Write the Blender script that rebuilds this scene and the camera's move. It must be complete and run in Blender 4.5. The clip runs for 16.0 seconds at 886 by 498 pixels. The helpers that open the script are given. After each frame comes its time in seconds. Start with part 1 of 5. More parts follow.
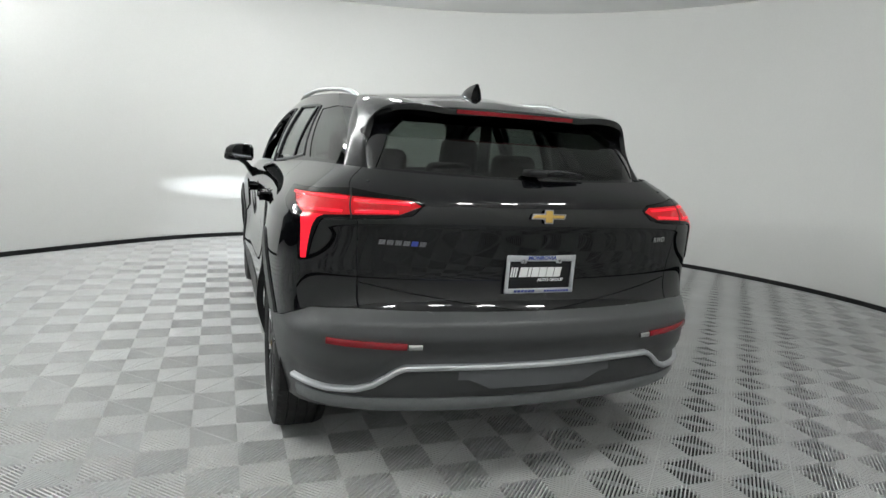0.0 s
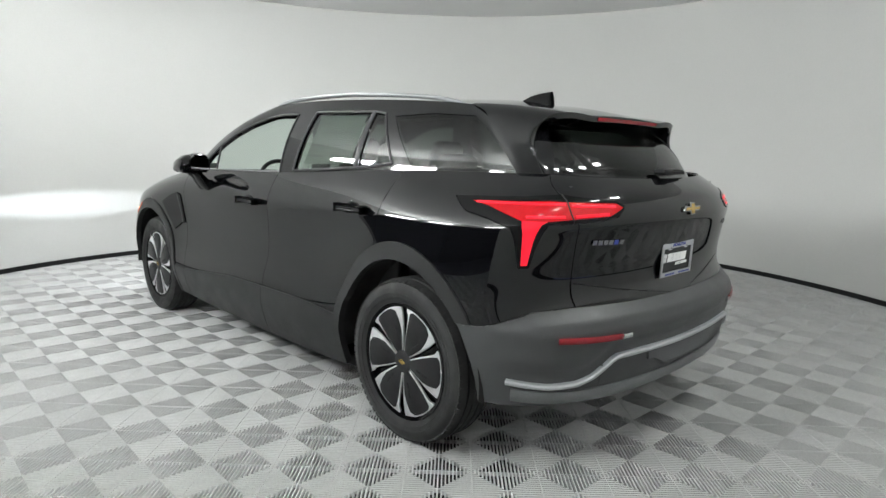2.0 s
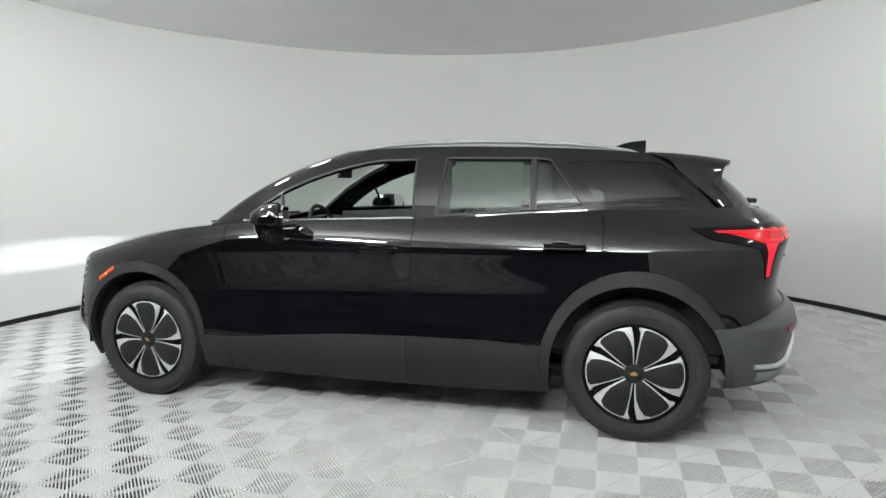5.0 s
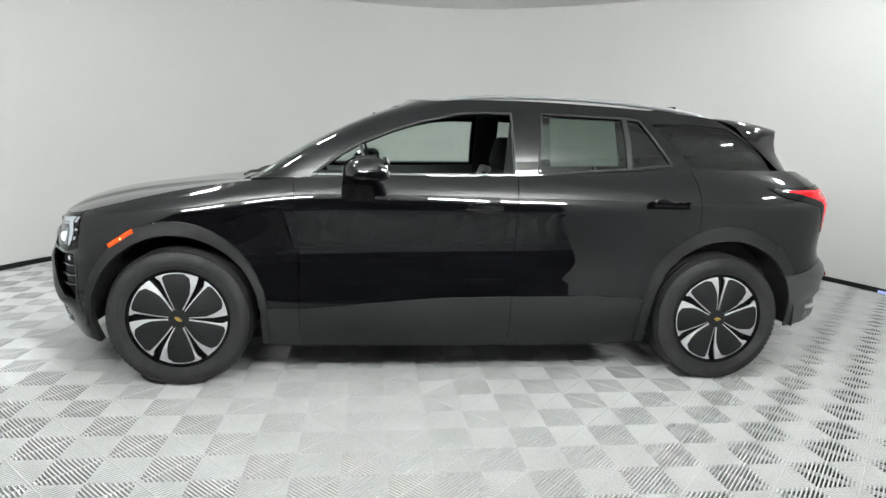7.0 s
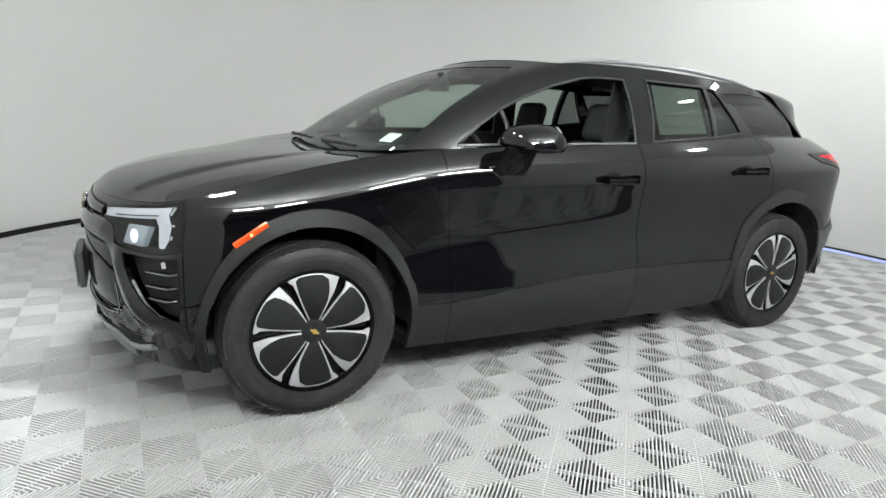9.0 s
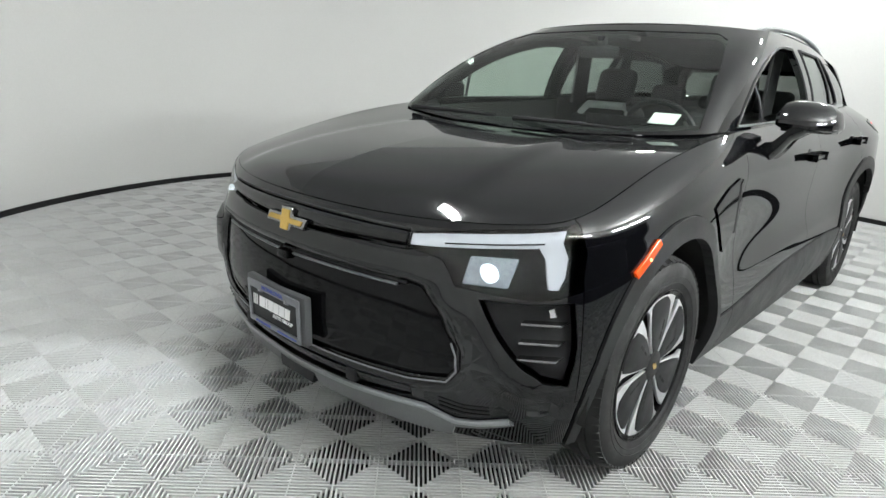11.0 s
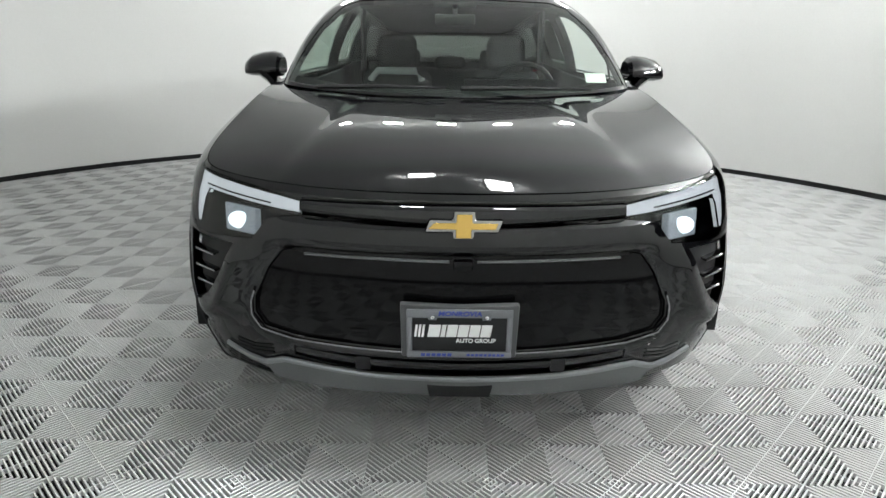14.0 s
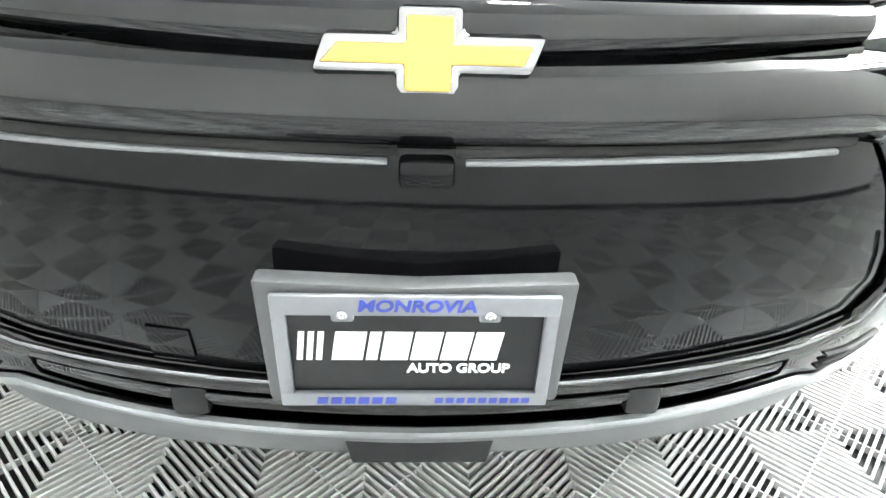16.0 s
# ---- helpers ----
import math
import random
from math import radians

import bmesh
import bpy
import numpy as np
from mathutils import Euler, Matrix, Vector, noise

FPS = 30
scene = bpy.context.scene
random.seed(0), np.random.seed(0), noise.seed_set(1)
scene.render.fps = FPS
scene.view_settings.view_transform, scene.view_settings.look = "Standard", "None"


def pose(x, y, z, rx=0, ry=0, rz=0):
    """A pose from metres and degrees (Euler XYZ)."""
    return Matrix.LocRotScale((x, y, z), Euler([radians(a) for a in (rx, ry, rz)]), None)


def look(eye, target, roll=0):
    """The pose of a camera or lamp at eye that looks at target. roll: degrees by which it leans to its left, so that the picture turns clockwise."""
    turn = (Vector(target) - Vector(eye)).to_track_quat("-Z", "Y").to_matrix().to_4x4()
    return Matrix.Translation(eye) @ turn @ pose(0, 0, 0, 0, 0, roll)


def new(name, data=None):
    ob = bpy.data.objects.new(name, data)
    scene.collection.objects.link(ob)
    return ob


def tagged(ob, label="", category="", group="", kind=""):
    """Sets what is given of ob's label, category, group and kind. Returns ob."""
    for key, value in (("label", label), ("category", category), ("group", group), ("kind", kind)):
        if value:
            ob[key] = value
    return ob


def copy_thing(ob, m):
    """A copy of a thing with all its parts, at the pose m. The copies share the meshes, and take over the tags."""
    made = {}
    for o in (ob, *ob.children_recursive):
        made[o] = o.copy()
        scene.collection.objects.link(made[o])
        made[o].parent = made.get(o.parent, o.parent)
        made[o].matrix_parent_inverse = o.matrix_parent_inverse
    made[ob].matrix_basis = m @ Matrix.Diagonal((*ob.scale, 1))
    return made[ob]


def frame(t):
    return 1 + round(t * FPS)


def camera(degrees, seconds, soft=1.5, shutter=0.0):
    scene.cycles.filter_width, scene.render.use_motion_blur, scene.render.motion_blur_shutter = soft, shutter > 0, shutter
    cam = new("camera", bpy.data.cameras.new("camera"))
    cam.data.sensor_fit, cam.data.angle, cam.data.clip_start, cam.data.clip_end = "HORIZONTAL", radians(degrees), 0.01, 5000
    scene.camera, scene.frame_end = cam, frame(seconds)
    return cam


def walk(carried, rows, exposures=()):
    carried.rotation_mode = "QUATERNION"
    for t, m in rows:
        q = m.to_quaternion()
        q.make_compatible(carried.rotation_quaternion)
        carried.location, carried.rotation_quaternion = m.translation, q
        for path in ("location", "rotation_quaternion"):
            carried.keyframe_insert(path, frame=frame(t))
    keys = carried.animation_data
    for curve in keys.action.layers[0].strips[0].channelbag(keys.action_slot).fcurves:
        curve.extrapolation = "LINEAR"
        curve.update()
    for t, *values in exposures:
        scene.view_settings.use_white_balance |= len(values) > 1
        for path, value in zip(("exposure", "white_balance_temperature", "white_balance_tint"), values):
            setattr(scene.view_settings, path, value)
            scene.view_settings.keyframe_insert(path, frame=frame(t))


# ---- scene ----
cam = camera(72.0, 16.0)
PATH = [
    (0, (-1.169, -4.449, 1.357), (-0.485, -2.599, 1.028), 3.5),
    (0.5, (-1.596, -4.312, 1.372), (-0.701, -2.553, 1.049), 2.6),
    (1, (-1.996, -4.079, 1.376), (-0.916, -2.424, 1.068), 1.8),
    (1.5, (-2.361, -3.847, 1.364), (-1.128, -2.304, 1.051), 1.7),
    (2, (-2.691, -3.601, 1.342), (-1.314, -2.184, 1.028), 1.4),
    (2.5, (-3.011, -3.316, 1.367), (-1.517, -2.018, 1.074), 1.5),
    (3, (-3.35, -3.01, 1.389), (-1.751, -1.838, 1.129), 0.9),
    (3.5, (-3.608, -2.657, 1.371), (-1.896, -1.659, 1.096), -0.4),
    (4, (-3.839, -2.278, 1.424), (-2.046, -1.438, 1.142), -0.3),
    (4.5, (-4.109, -1.855, 1.451), (-2.243, -1.173, 1.213), -0.4),
    (5, (-4.258, -1.383, 1.442), (-2.34, -0.869, 1.207), -0.5),
    (5.2, (-4.299, -1.196, 1.434), (-2.364, -0.761, 1.175), -0.4),
    (7.3, (-4.226, 0.767, 1.392), (-2.285, 0.435, 1.039), 2.2),
    (7.5, (-4.158, 0.928, 1.391), (-2.23, 0.53, 1.041), 2.3),
    (8, (-3.946, 1.396, 1.372), (-2.07, 0.803, 1.009), 2.7),
    (8.5, (-3.669, 1.851, 1.353), (-1.866, 1.078, 0.964), 2.8),
    (9, (-3.36, 2.252, 1.336), (-1.646, 1.324, 0.891), 2.8),
    (9.5, (-3.024, 2.628, 1.327), (-1.403, 1.559, 0.846), 2.3),
    (10, (-2.607, 2.934, 1.319), (-1.073, 1.764, 0.79), 2.9),
    (10.2, (-2.431, 3.059, 1.319), (-0.924, 1.864, 0.77), 3.1),
    (12.3, (-0.516, 3.933, 1.294), (0.032, 2.077, 0.79), 0.4),
    (12.5, (-0.375, 3.976, 1.305), (0.045, 2.09, 0.791), -0.3),
    (13, (-0.097, 4.062, 1.304), (0.072, 2.133, 0.804), -0.7),
    (13.5, (0.041, 4.095, 1.303), (0.09, 2.166, 0.778), -0.3),
    (14, (0.068, 4.054, 1.29), (0.057, 2.148, 0.682), 0.8),
    (14.5, (0.045, 3.783, 1.202), (-0.018, 1.922, 0.472), 2.1),
    (15, (0.0, 3.423, 1.101), (-0.088, 1.612, 0.257), 2.3),
    (15.5, (0.007, 3.091, 0.957), (-0.099, 1.309, 0.056), 1.9),
    (16, (0.013, 2.988, 0.936), (-0.086, 1.223, 0.001), 2.2),
]
EXPOSURES = [(0, -0.1), (1.0, -0.06), (3.0, -0.02), (5.0, 0.0), (7.5, 0.08), (9.0, 0.1), (10.0, 0.2), (12.5, 0.3), (13.5, 0.28), (14.5, 0.38), (15.0, 0.85), (15.5, 1.65), (16.0, 2.2)]
walk(cam, [(t, look(e, g, r)) for t, e, g, r in PATH], EXPOSURES)

# ---- world: the booth is closed, so the sky outside is only a faint grey ----
world = bpy.data.worlds.new("world")
scene.world = world
world.use_nodes = True
world.node_tree.nodes["Background"].inputs[0].default_value = (0.5, 0.52, 0.55, 1)
world.node_tree.nodes["Background"].inputs[1].default_value = 0.05

LIGHT_STRENGTH = 158.0
BEAM_WATTS, CUTOFF_WATTS = 24.0, 130.0

# ---- materials ----
def mat(name):
    m = bpy.data.materials.new(name)
    m.use_nodes = True
    nt = m.node_tree
    return m, nt, nt.nodes["Principled BSDF"]


def node(nt, kind, **kw):
    n = nt.nodes.new(kind)
    for k, v in kw.items():
        n.inputs[k].default_value = v
    return n


def surface(name, color, rough=0.5, metal=0.0, vary=0.12, scale=8.0, fine=120.0, bump=0.0, coat=0.0, spec=0.5, dust=0.0, emit=None, strength=0.0):
    """A principled surface with variation at two scales, fine relief and optional dust."""
    m, nt, b = mat(name)
    tc = nt.nodes.new("ShaderNodeTexCoord")
    big = node(nt, "ShaderNodeTexNoise", Scale=scale, Detail=4.0)
    small = node(nt, "ShaderNodeTexNoise", Scale=fine, Detail=3.0)
    nt.links.new(tc.outputs["Object"], big.inputs["Vector"])
    nt.links.new(tc.outputs["Object"], small.inputs["Vector"])
    mix = nt.nodes.new("ShaderNodeMath")
    mix.operation = "ADD"
    nt.links.new(big.outputs["Fac"], mix.inputs[0])
    nt.links.new(small.outputs["Fac"], mix.inputs[1])
    ramp = nt.nodes.new("ShaderNodeMapRange")
    ramp.inputs["From Min"].default_value, ramp.inputs["From Max"].default_value = 0.6, 1.4
    ramp.inputs["To Min"].default_value, ramp.inputs["To Max"].default_value = 1 - vary, 1 + vary
    nt.links.new(mix.outputs[0], ramp.inputs["Value"])
    mul = nt.nodes.new("ShaderNodeVectorMath")
    mul.operation = "SCALE"
    mul.inputs[0].default_value = color
    nt.links.new(ramp.outputs[0], mul.inputs["Scale"])
    nt.links.new(mul.outputs[0], b.inputs["Base Color"])
    rr = nt.nodes.new("ShaderNodeMapRange")
    rr.inputs["From Min"].default_value, rr.inputs["From Max"].default_value = 0.3, 0.7
    rr.inputs["To Min"].default_value, rr.inputs["To Max"].default_value = rough * (1 - vary), min(1.0, rough * (1 + vary) + dust)
    nt.links.new(big.outputs["Fac"], rr.inputs["Value"])
    nt.links.new(rr.outputs[0], b.inputs["Roughness"])
    b.inputs["Metallic"].default_value = metal
    b.inputs["Specular IOR Level"].default_value = spec
    b.inputs["Coat Weight"].default_value = coat
    b.inputs["Coat Roughness"].default_value = 0.02
    b.inputs["Coat IOR"].default_value = 1.49
    if bump:
        bp = node(nt, "ShaderNodeBump", Strength=bump, Distance=0.001)
        nt.links.new(small.outputs["Fac"], bp.inputs["Height"])
        nt.links.new(bp.outputs[0], b.inputs["Normal"])
    if emit:
        b.inputs["Emission Color"].default_value = (*emit, 1)
        b.inputs["Emission Strength"].default_value = strength
    return m


def glazing(name, tint, ior=1.5, rough=0.0):
    """A pane: tinted light goes straight through, gloss follows Fresnel."""
    m = bpy.data.materials.new(name)
    m.use_nodes = True
    nt = m.node_tree
    nt.nodes.clear()
    out = nt.nodes.new("ShaderNodeOutputMaterial")
    tr = node(nt, "ShaderNodeBsdfTransparent", Color=(*tint, 1))
    gl = node(nt, "ShaderNodeBsdfGlossy", Roughness=rough)
    lw = node(nt, "ShaderNodeLayerWeight", Blend=0.5)
    pw = nt.nodes.new("ShaderNodeMath")
    pw.operation, pw.inputs[1].default_value = "POWER", 5.0
    nt.links.new(lw.outputs["Facing"], pw.inputs[0])
    fr = nt.nodes.new("ShaderNodeMath")
    fr.operation, fr.inputs[1].default_value, fr.inputs[2].default_value = "MULTIPLY_ADD", 0.92, 0.055
    nt.links.new(pw.outputs[0], fr.inputs[0])
    mx = nt.nodes.new("ShaderNodeMixShader")
    nt.links.new(fr.outputs[0], mx.inputs[0])
    nt.links.new(tr.outputs[0], mx.inputs[1])
    nt.links.new(gl.outputs[0], mx.inputs[2])
    nt.links.new(mx.outputs[0], out.inputs[0])
    return m


PAINT = surface("black_metallic_paint", (0.0026, 0.0027, 0.0034), 0.4, vary=0.1, coat=1.0, spec=0.0, scale=3, fine=900)
GLOSS = surface("gloss_black", (0.003, 0.003, 0.0035), 0.05, vary=0.1, dust=0.01, spec=0.16)
CLAD = surface("dark_cladding", (0.012, 0.0122, 0.0128), 0.46, vary=0.12, spec=0.32, bump=0.25, fine=600)
BUMPER = surface("satin_grey_plastic", (0.042, 0.043, 0.045), 0.42, vary=0.1, spec=0.5, bump=0.2, fine=600)
BLACK = surface("black_plastic", (0.008, 0.008, 0.009), 0.5, vary=0.2, bump=0.1, spec=0.3)
VOID = surface("dark_underside", (0.006, 0.006, 0.006), 0.9, vary=0.2)
SATIN = surface("satin_silver", (0.33, 0.34, 0.35), 0.38, metal=0.75, vary=0.06)
BRIGHT = surface("brushed_silver", (0.52, 0.53, 0.55), 0.34, metal=0.7, vary=0.05)
INSERT = surface("light_grey_plastic", (0.075, 0.077, 0.082), 0.45, vary=0.08, bump=0.2, fine=500)
SKID = surface("dark_silver_skid", (0.17, 0.175, 0.18), 0.4, metal=0.45, vary=0.1)
CHROME = surface("chrome", (0.58, 0.58, 0.59), 0.08, metal=1.0, vary=0.04)
MACHINED = surface("machined_alloy", (0.72, 0.72, 0.73), 0.45, metal=0.85, vary=0.06)
RUBBER = surface("tyre_rubber", (0.011, 0.011, 0.0114), 0.72, vary=0.2, bump=0.4, fine=300, scale=12)
TRIMGREY = surface("window_trim", (0.02, 0.02, 0.022), 0.5, vary=0.1, spec=0.25)
SEAT = surface("dark_grey_seat", (0.03, 0.032, 0.033), 0.75, vary=0.2, bump=0.4, fine=500)
PALE = surface("pale_grey_leather", (0.5, 0.52, 0.53), 0.6, vary=0.06, bump=0.2)
DASH = surface("dashboard_plastic", (0.02, 0.021, 0.022), 0.6, vary=0.15, bump=0.2)
GOLD = surface("gold_emblem", (0.60, 0.40, 0.11), 0.24, metal=0.85, vary=0.06)
REDLENS = surface("red_lens", (0.25, 0.003, 0.006), 0.12, vary=0.15, fine=60, spec=0.3, emit=(1.0, 0.004, 0.014), strength=0.28)
REDDIM = surface("red_reflector", (0.22, 0.006, 0.012), 0.2, vary=0.3, fine=400, coat=0.3)
REDGLOW = surface("red_light_bar", (0.5, 0.01, 0.02), 0.12, vary=0.05, spec=0.3, emit=(1.0, 0.008, 0.03), strength=0.75)
AMBER = surface("amber_lens", (0.5, 0.05, 0.004), 0.2, vary=0.25, fine=90, coat=0.4, emit=(1.0, 0.13, 0.01), strength=0.12)
AMBERLIT = surface("amber_bulb", (0.9, 0.5, 0.2), 0.2, vary=0.05, emit=(1.0, 0.45, 0.15), strength=1.5)
DRL = surface("daylight_bar", (0.28, 0.29, 0.31), 0.2, vary=0.10, fine=30, coat=0.3, emit=(0.9, 0.97, 1.0), strength=0.36)
LAMPGLOW = surface("lamp_lens", (0.8, 0.83, 0.86), 0.1, vary=0.05, emit=(0.85, 0.96, 1.0), strength=1.0)
LAMPDIM = surface("lamp_surround", (0.22, 0.24, 0.26), 0.15, vary=0.4, fine=90, emit=(0.8, 0.92, 1.0), strength=0.12)
GREYPRINT = surface("grey_print", (0.16, 0.17, 0.165), 0.7, vary=0.1)
HOLDER = surface("grey_plate_holder", (0.06, 0.062, 0.065), 0.5, vary=0.12, bump=0.2, fine=500)
DARKCHROME = surface("dark_chrome", (0.28, 0.28, 0.29), 0.16, metal=1.0, vary=0.05)
WHITE = surface("white_print", (0.8, 0.8, 0.8), 0.5, vary=0.03)
BLUE = surface("blue_print", (0.02, 0.04, 0.26), 0.45, vary=0.05)
FRAME = surface("grey_plate_frame", (0.17, 0.175, 0.19), 0.35, metal=0.3, vary=0.06)
LED = surface("led_diffuser", (0.9, 0.9, 0.9), 0.6, vary=0.02, emit=(0.965, 1.0, 0.985), strength=LIGHT_STRENGTH)
SHEET = surface("tinted_paper", (0.20, 0.225, 0.205), 0.7, vary=0.06)
PAPER = surface("paper", (0.75, 0.77, 0.74), 0.7, vary=0.04)
WALLPAINT = surface("white_wall_paint", (0.59, 0.59, 0.58), 0.75, vary=0.035, scale=0.6, fine=60, bump=0.15)
CEILPAINT = surface("grey_ceiling_paint", (0.86, 0.86, 0.86), 0.85, vary=0.05, scale=0.8, bump=0.15)
RIB = surface("grey_tile_plastic", (0.50, 0.504, 0.50), 0.55, spec=0.15, vary=0.12, scale=3.0, fine=80)
# near-black, puts the shade of the floor's gaps into the slab's colour
GAP_DARK = surface("groove_shade", (0.016, 0.016, 0.016), 0.8, vary=0.3)
# dark tone for the unseen room added outside the booth
ROOM_DARK = surface("unseen_room_grey", (0.12, 0.12, 0.125), 0.8, vary=0.2)
CLEAR = glazing("windscreen_glass", (0.72, 0.80, 0.75))
GREEN = glazing("door_glass", (0.62, 0.72, 0.66))
REARDOOR = glazing("rear_door_glass", (0.36, 0.41, 0.38))
PRIVACY = glazing("privacy_glass", (0.13, 0.145, 0.135))
QUARTER = glazing("dark_quarter_glass", (0.09, 0.10, 0.095))
LAMPCOVER = glazing("lamp_cover", (0.86, 0.88, 0.9))
MIRROR = surface("mirror_silver", (0.9, 0.9, 0.9), 0.02, metal=1.0, vary=0.0)


# ---- mesh helpers ----
def empty(name, parent=None, m=None):
    ob = new(name)
    if m is not None:
        ob.matrix_basis = m
    ob.parent = parent
    return ob


def mesh_of(name, verts, faces, mats, smooth=True, angle=35, normals=None, slots=None):
    me = bpy.data.meshes.new(name)
    me.from_pydata([tuple(v) for v in verts], [], [tuple(f) for f in faces])
    for m in (mats if isinstance(mats, (list, tuple)) else [mats]):
        me.materials.append(m)
    if slots is not None:
        me.polygons.foreach_set("material_index", slots)
    me.polygons.foreach_set("use_smooth", [smooth] * len(me.polygons))
    if smooth and normals is None:
        me.set_sharp_from_angle(angle=radians(angle))
    if normals is not None:
        me.normals_split_custom_set_from_vertices([tuple(n) for n in normals])
    me.update()
    return me


def part(name, bm, material, parent, label="", smooth=True, angle=35):
    """Links a bmesh (or ready mesh) as one mesh object under a thing or a part."""
    if isinstance(bm, bmesh.types.BMesh):
        me = bpy.data.meshes.new(name)
        bm.normal_update()
        bm.to_mesh(me)
        bm.free()
        for m in (material if isinstance(material, (list, tuple)) else [material]):
            me.materials.append(m)
        me.polygons.foreach_set("use_smooth", [smooth] * len(me.polygons))
        if smooth:
            me.set_sharp_from_angle(angle=radians(angle))
    else:
        me = bm
    ob = new(name, me)
    ob.parent = parent
    if label:
        tagged(ob, label)
    return ob


def box(bm, x0, x1, y0, y1, z0, z1, bevel=0.0, m=None, seg=2):
    r = bmesh.ops.create_cube(bm, size=1.0)
    vs = r["verts"]
    for v in vs:
        v.co = Vector((x0 + (v.co.x + .5) * (x1 - x0), y0 + (v.co.y + .5) * (y1 - y0), z0 + (v.co.z + .5) * (z1 - z0)))
    if bevel:
        es = list({e for v in vs for e in v.link_edges})
        g = bmesh.ops.bevel(bm, geom=vs + es, offset=bevel, segments=seg, affect="EDGES", profile=0.5)
        vs = list({v for f in g["faces"] for v in f.verts} | {v for v in vs if v.is_valid})
    if m is not None:
        bmesh.ops.transform(bm, matrix=m, verts=vs)
    return vs


def prism(bm, outline, a, b, axis="y", bevel=0.0):
    """Extrudes a 2D outline from a to b along an axis; outline is in the other two axes, in order."""
    def at(p, d):
        return {"x": (d, p[0], p[1]), "y": (p[0], d, p[1]), "z": (p[0], p[1], d)}[axis]
    lo = [bm.verts.new(at(p, a)) for p in outline]
    hi = [bm.verts.new(at(p, b)) for p in outline]
    n = len(outline)
    fs = [bm.faces.new(lo[::-1]), bm.faces.new(hi)]
    fs += [bm.faces.new((lo[i], lo[(i + 1) % n], hi[(i + 1) % n], hi[i])) for i in range(n)]
    bmesh.ops.recalc_face_normals(bm, faces=fs)
    if bevel:
        es = list({e for f in fs for e in f.edges})
        bmesh.ops.bevel(bm, geom=es, offset=bevel, segments=2, affect="EDGES", profile=0.5)
    return lo + hi


def tube(bm, pts, radius, n=10, squash=1.0, closed=False):
    """A tube along points; radius a number or a list; squash flattens it vertically."""
    pts = [Vector(p) for p in pts]
    rings = []
    for i, p in enumerate(pts):
        if closed:
            d = (pts[(i + 1) % len(pts)] - pts[i - 1]).normalized()
        else:
            d = (pts[min(i + 1, len(pts) - 1)] - pts[max(i - 1, 0)]).normalized()
        up = Vector((0, 0, 1)) if abs(d.z) < 0.9 else Vector((1, 0, 0))
        s = d.cross(up).normalized()
        up = s.cross(d)
        r = radius[i] if isinstance(radius, (list, tuple)) else radius
        rings.append([bm.verts.new(p + s * r * math.cos(a) + up * r * squash * math.sin(a)) for a in (2 * math.pi * k / n for k in range(n))])
    m = len(rings)
    for i in range(m if closed else m - 1):
        a, b = rings[i], rings[(i + 1) % m]
        for k in range(n):
            bm.faces.new((a[k], a[(k + 1) % n], b[(k + 1) % n], b[k]))
    if not closed:
        bm.faces.new(rings[0][::-1])
        bm.faces.new(rings[-1])


def lathe(bm, profile, n=48, axis="x", closed=True):
    """Turns (along, radius) points about an axis."""
    rings = []
    for h, r in profile:
        ring = []
        for k in range(n):
            a = 2 * math.pi * k / n
            c, s = r * math.cos(a), r * math.sin(a)
            ring.append(bm.verts.new({"x": (h, c, s), "z": (c, s, h), "y": (c, h, s)}[axis]))
        rings.append(ring)
    m = len(rings)
    fs = []
    for i in range(m if closed else m - 1):
        a, b = rings[i], rings[(i + 1) % m]
        for k in range(n):
            fs.append(bm.faces.new((a[k], a[(k + 1) % n], b[(k + 1) % n], b[k])))
    bmesh.ops.recalc_face_normals(bm, faces=fs)


def words(text, size, material, parent, m, name="lettering", shear=0.0, depth=0.0006, bold=0.0, label=""):
    """Lettering in the built-in font, turned into a mesh."""
    cu = bpy.data.curves.new(name, "FONT")
    cu.body, cu.size, cu.shear, cu.extrude, cu.offset = text, size, shear, depth, bold
    cu.align_x, cu.align_y = "CENTER", "CENTER"
    tmp = new("tmp", cu)
    bpy.context.view_layer.update()
    me = bpy.data.meshes.new_from_object(tmp.evaluated_get(bpy.context.evaluated_depsgraph_get()))
    bpy.data.objects.remove(tmp)
    me.name = name
    me.materials.clear()
    me.materials.append(material)
    ob = new(name, me)
    ob.parent, ob.matrix_basis = parent, m
    if label:
        tagged(ob, label)
    return ob


# ---- the round booth ----
CX, CY, RX, RY, WALL_H, POWER = 0.22, -0.10, 4.85, 4.65, 3.26, 1.85
OPEN_A, OPEN_B = radians(140), radians(200)   # the open side, through which the booth is entered


def rim(a, d=0.0):
    c, s = math.cos(a), math.sin(a)
    k = (abs(c) ** POWER + abs(s) ** POWER) ** (-1 / POWER)
    deg = math.degrees(a) % 360
    k *= 1 - .03 * math.exp(-((deg - 90) / 42) ** 2) - .035 * math.exp(-((deg - 132) / 17) ** 2)
    return (CX + (RX + d) * c * k, CY + (RY + d) * s * k)


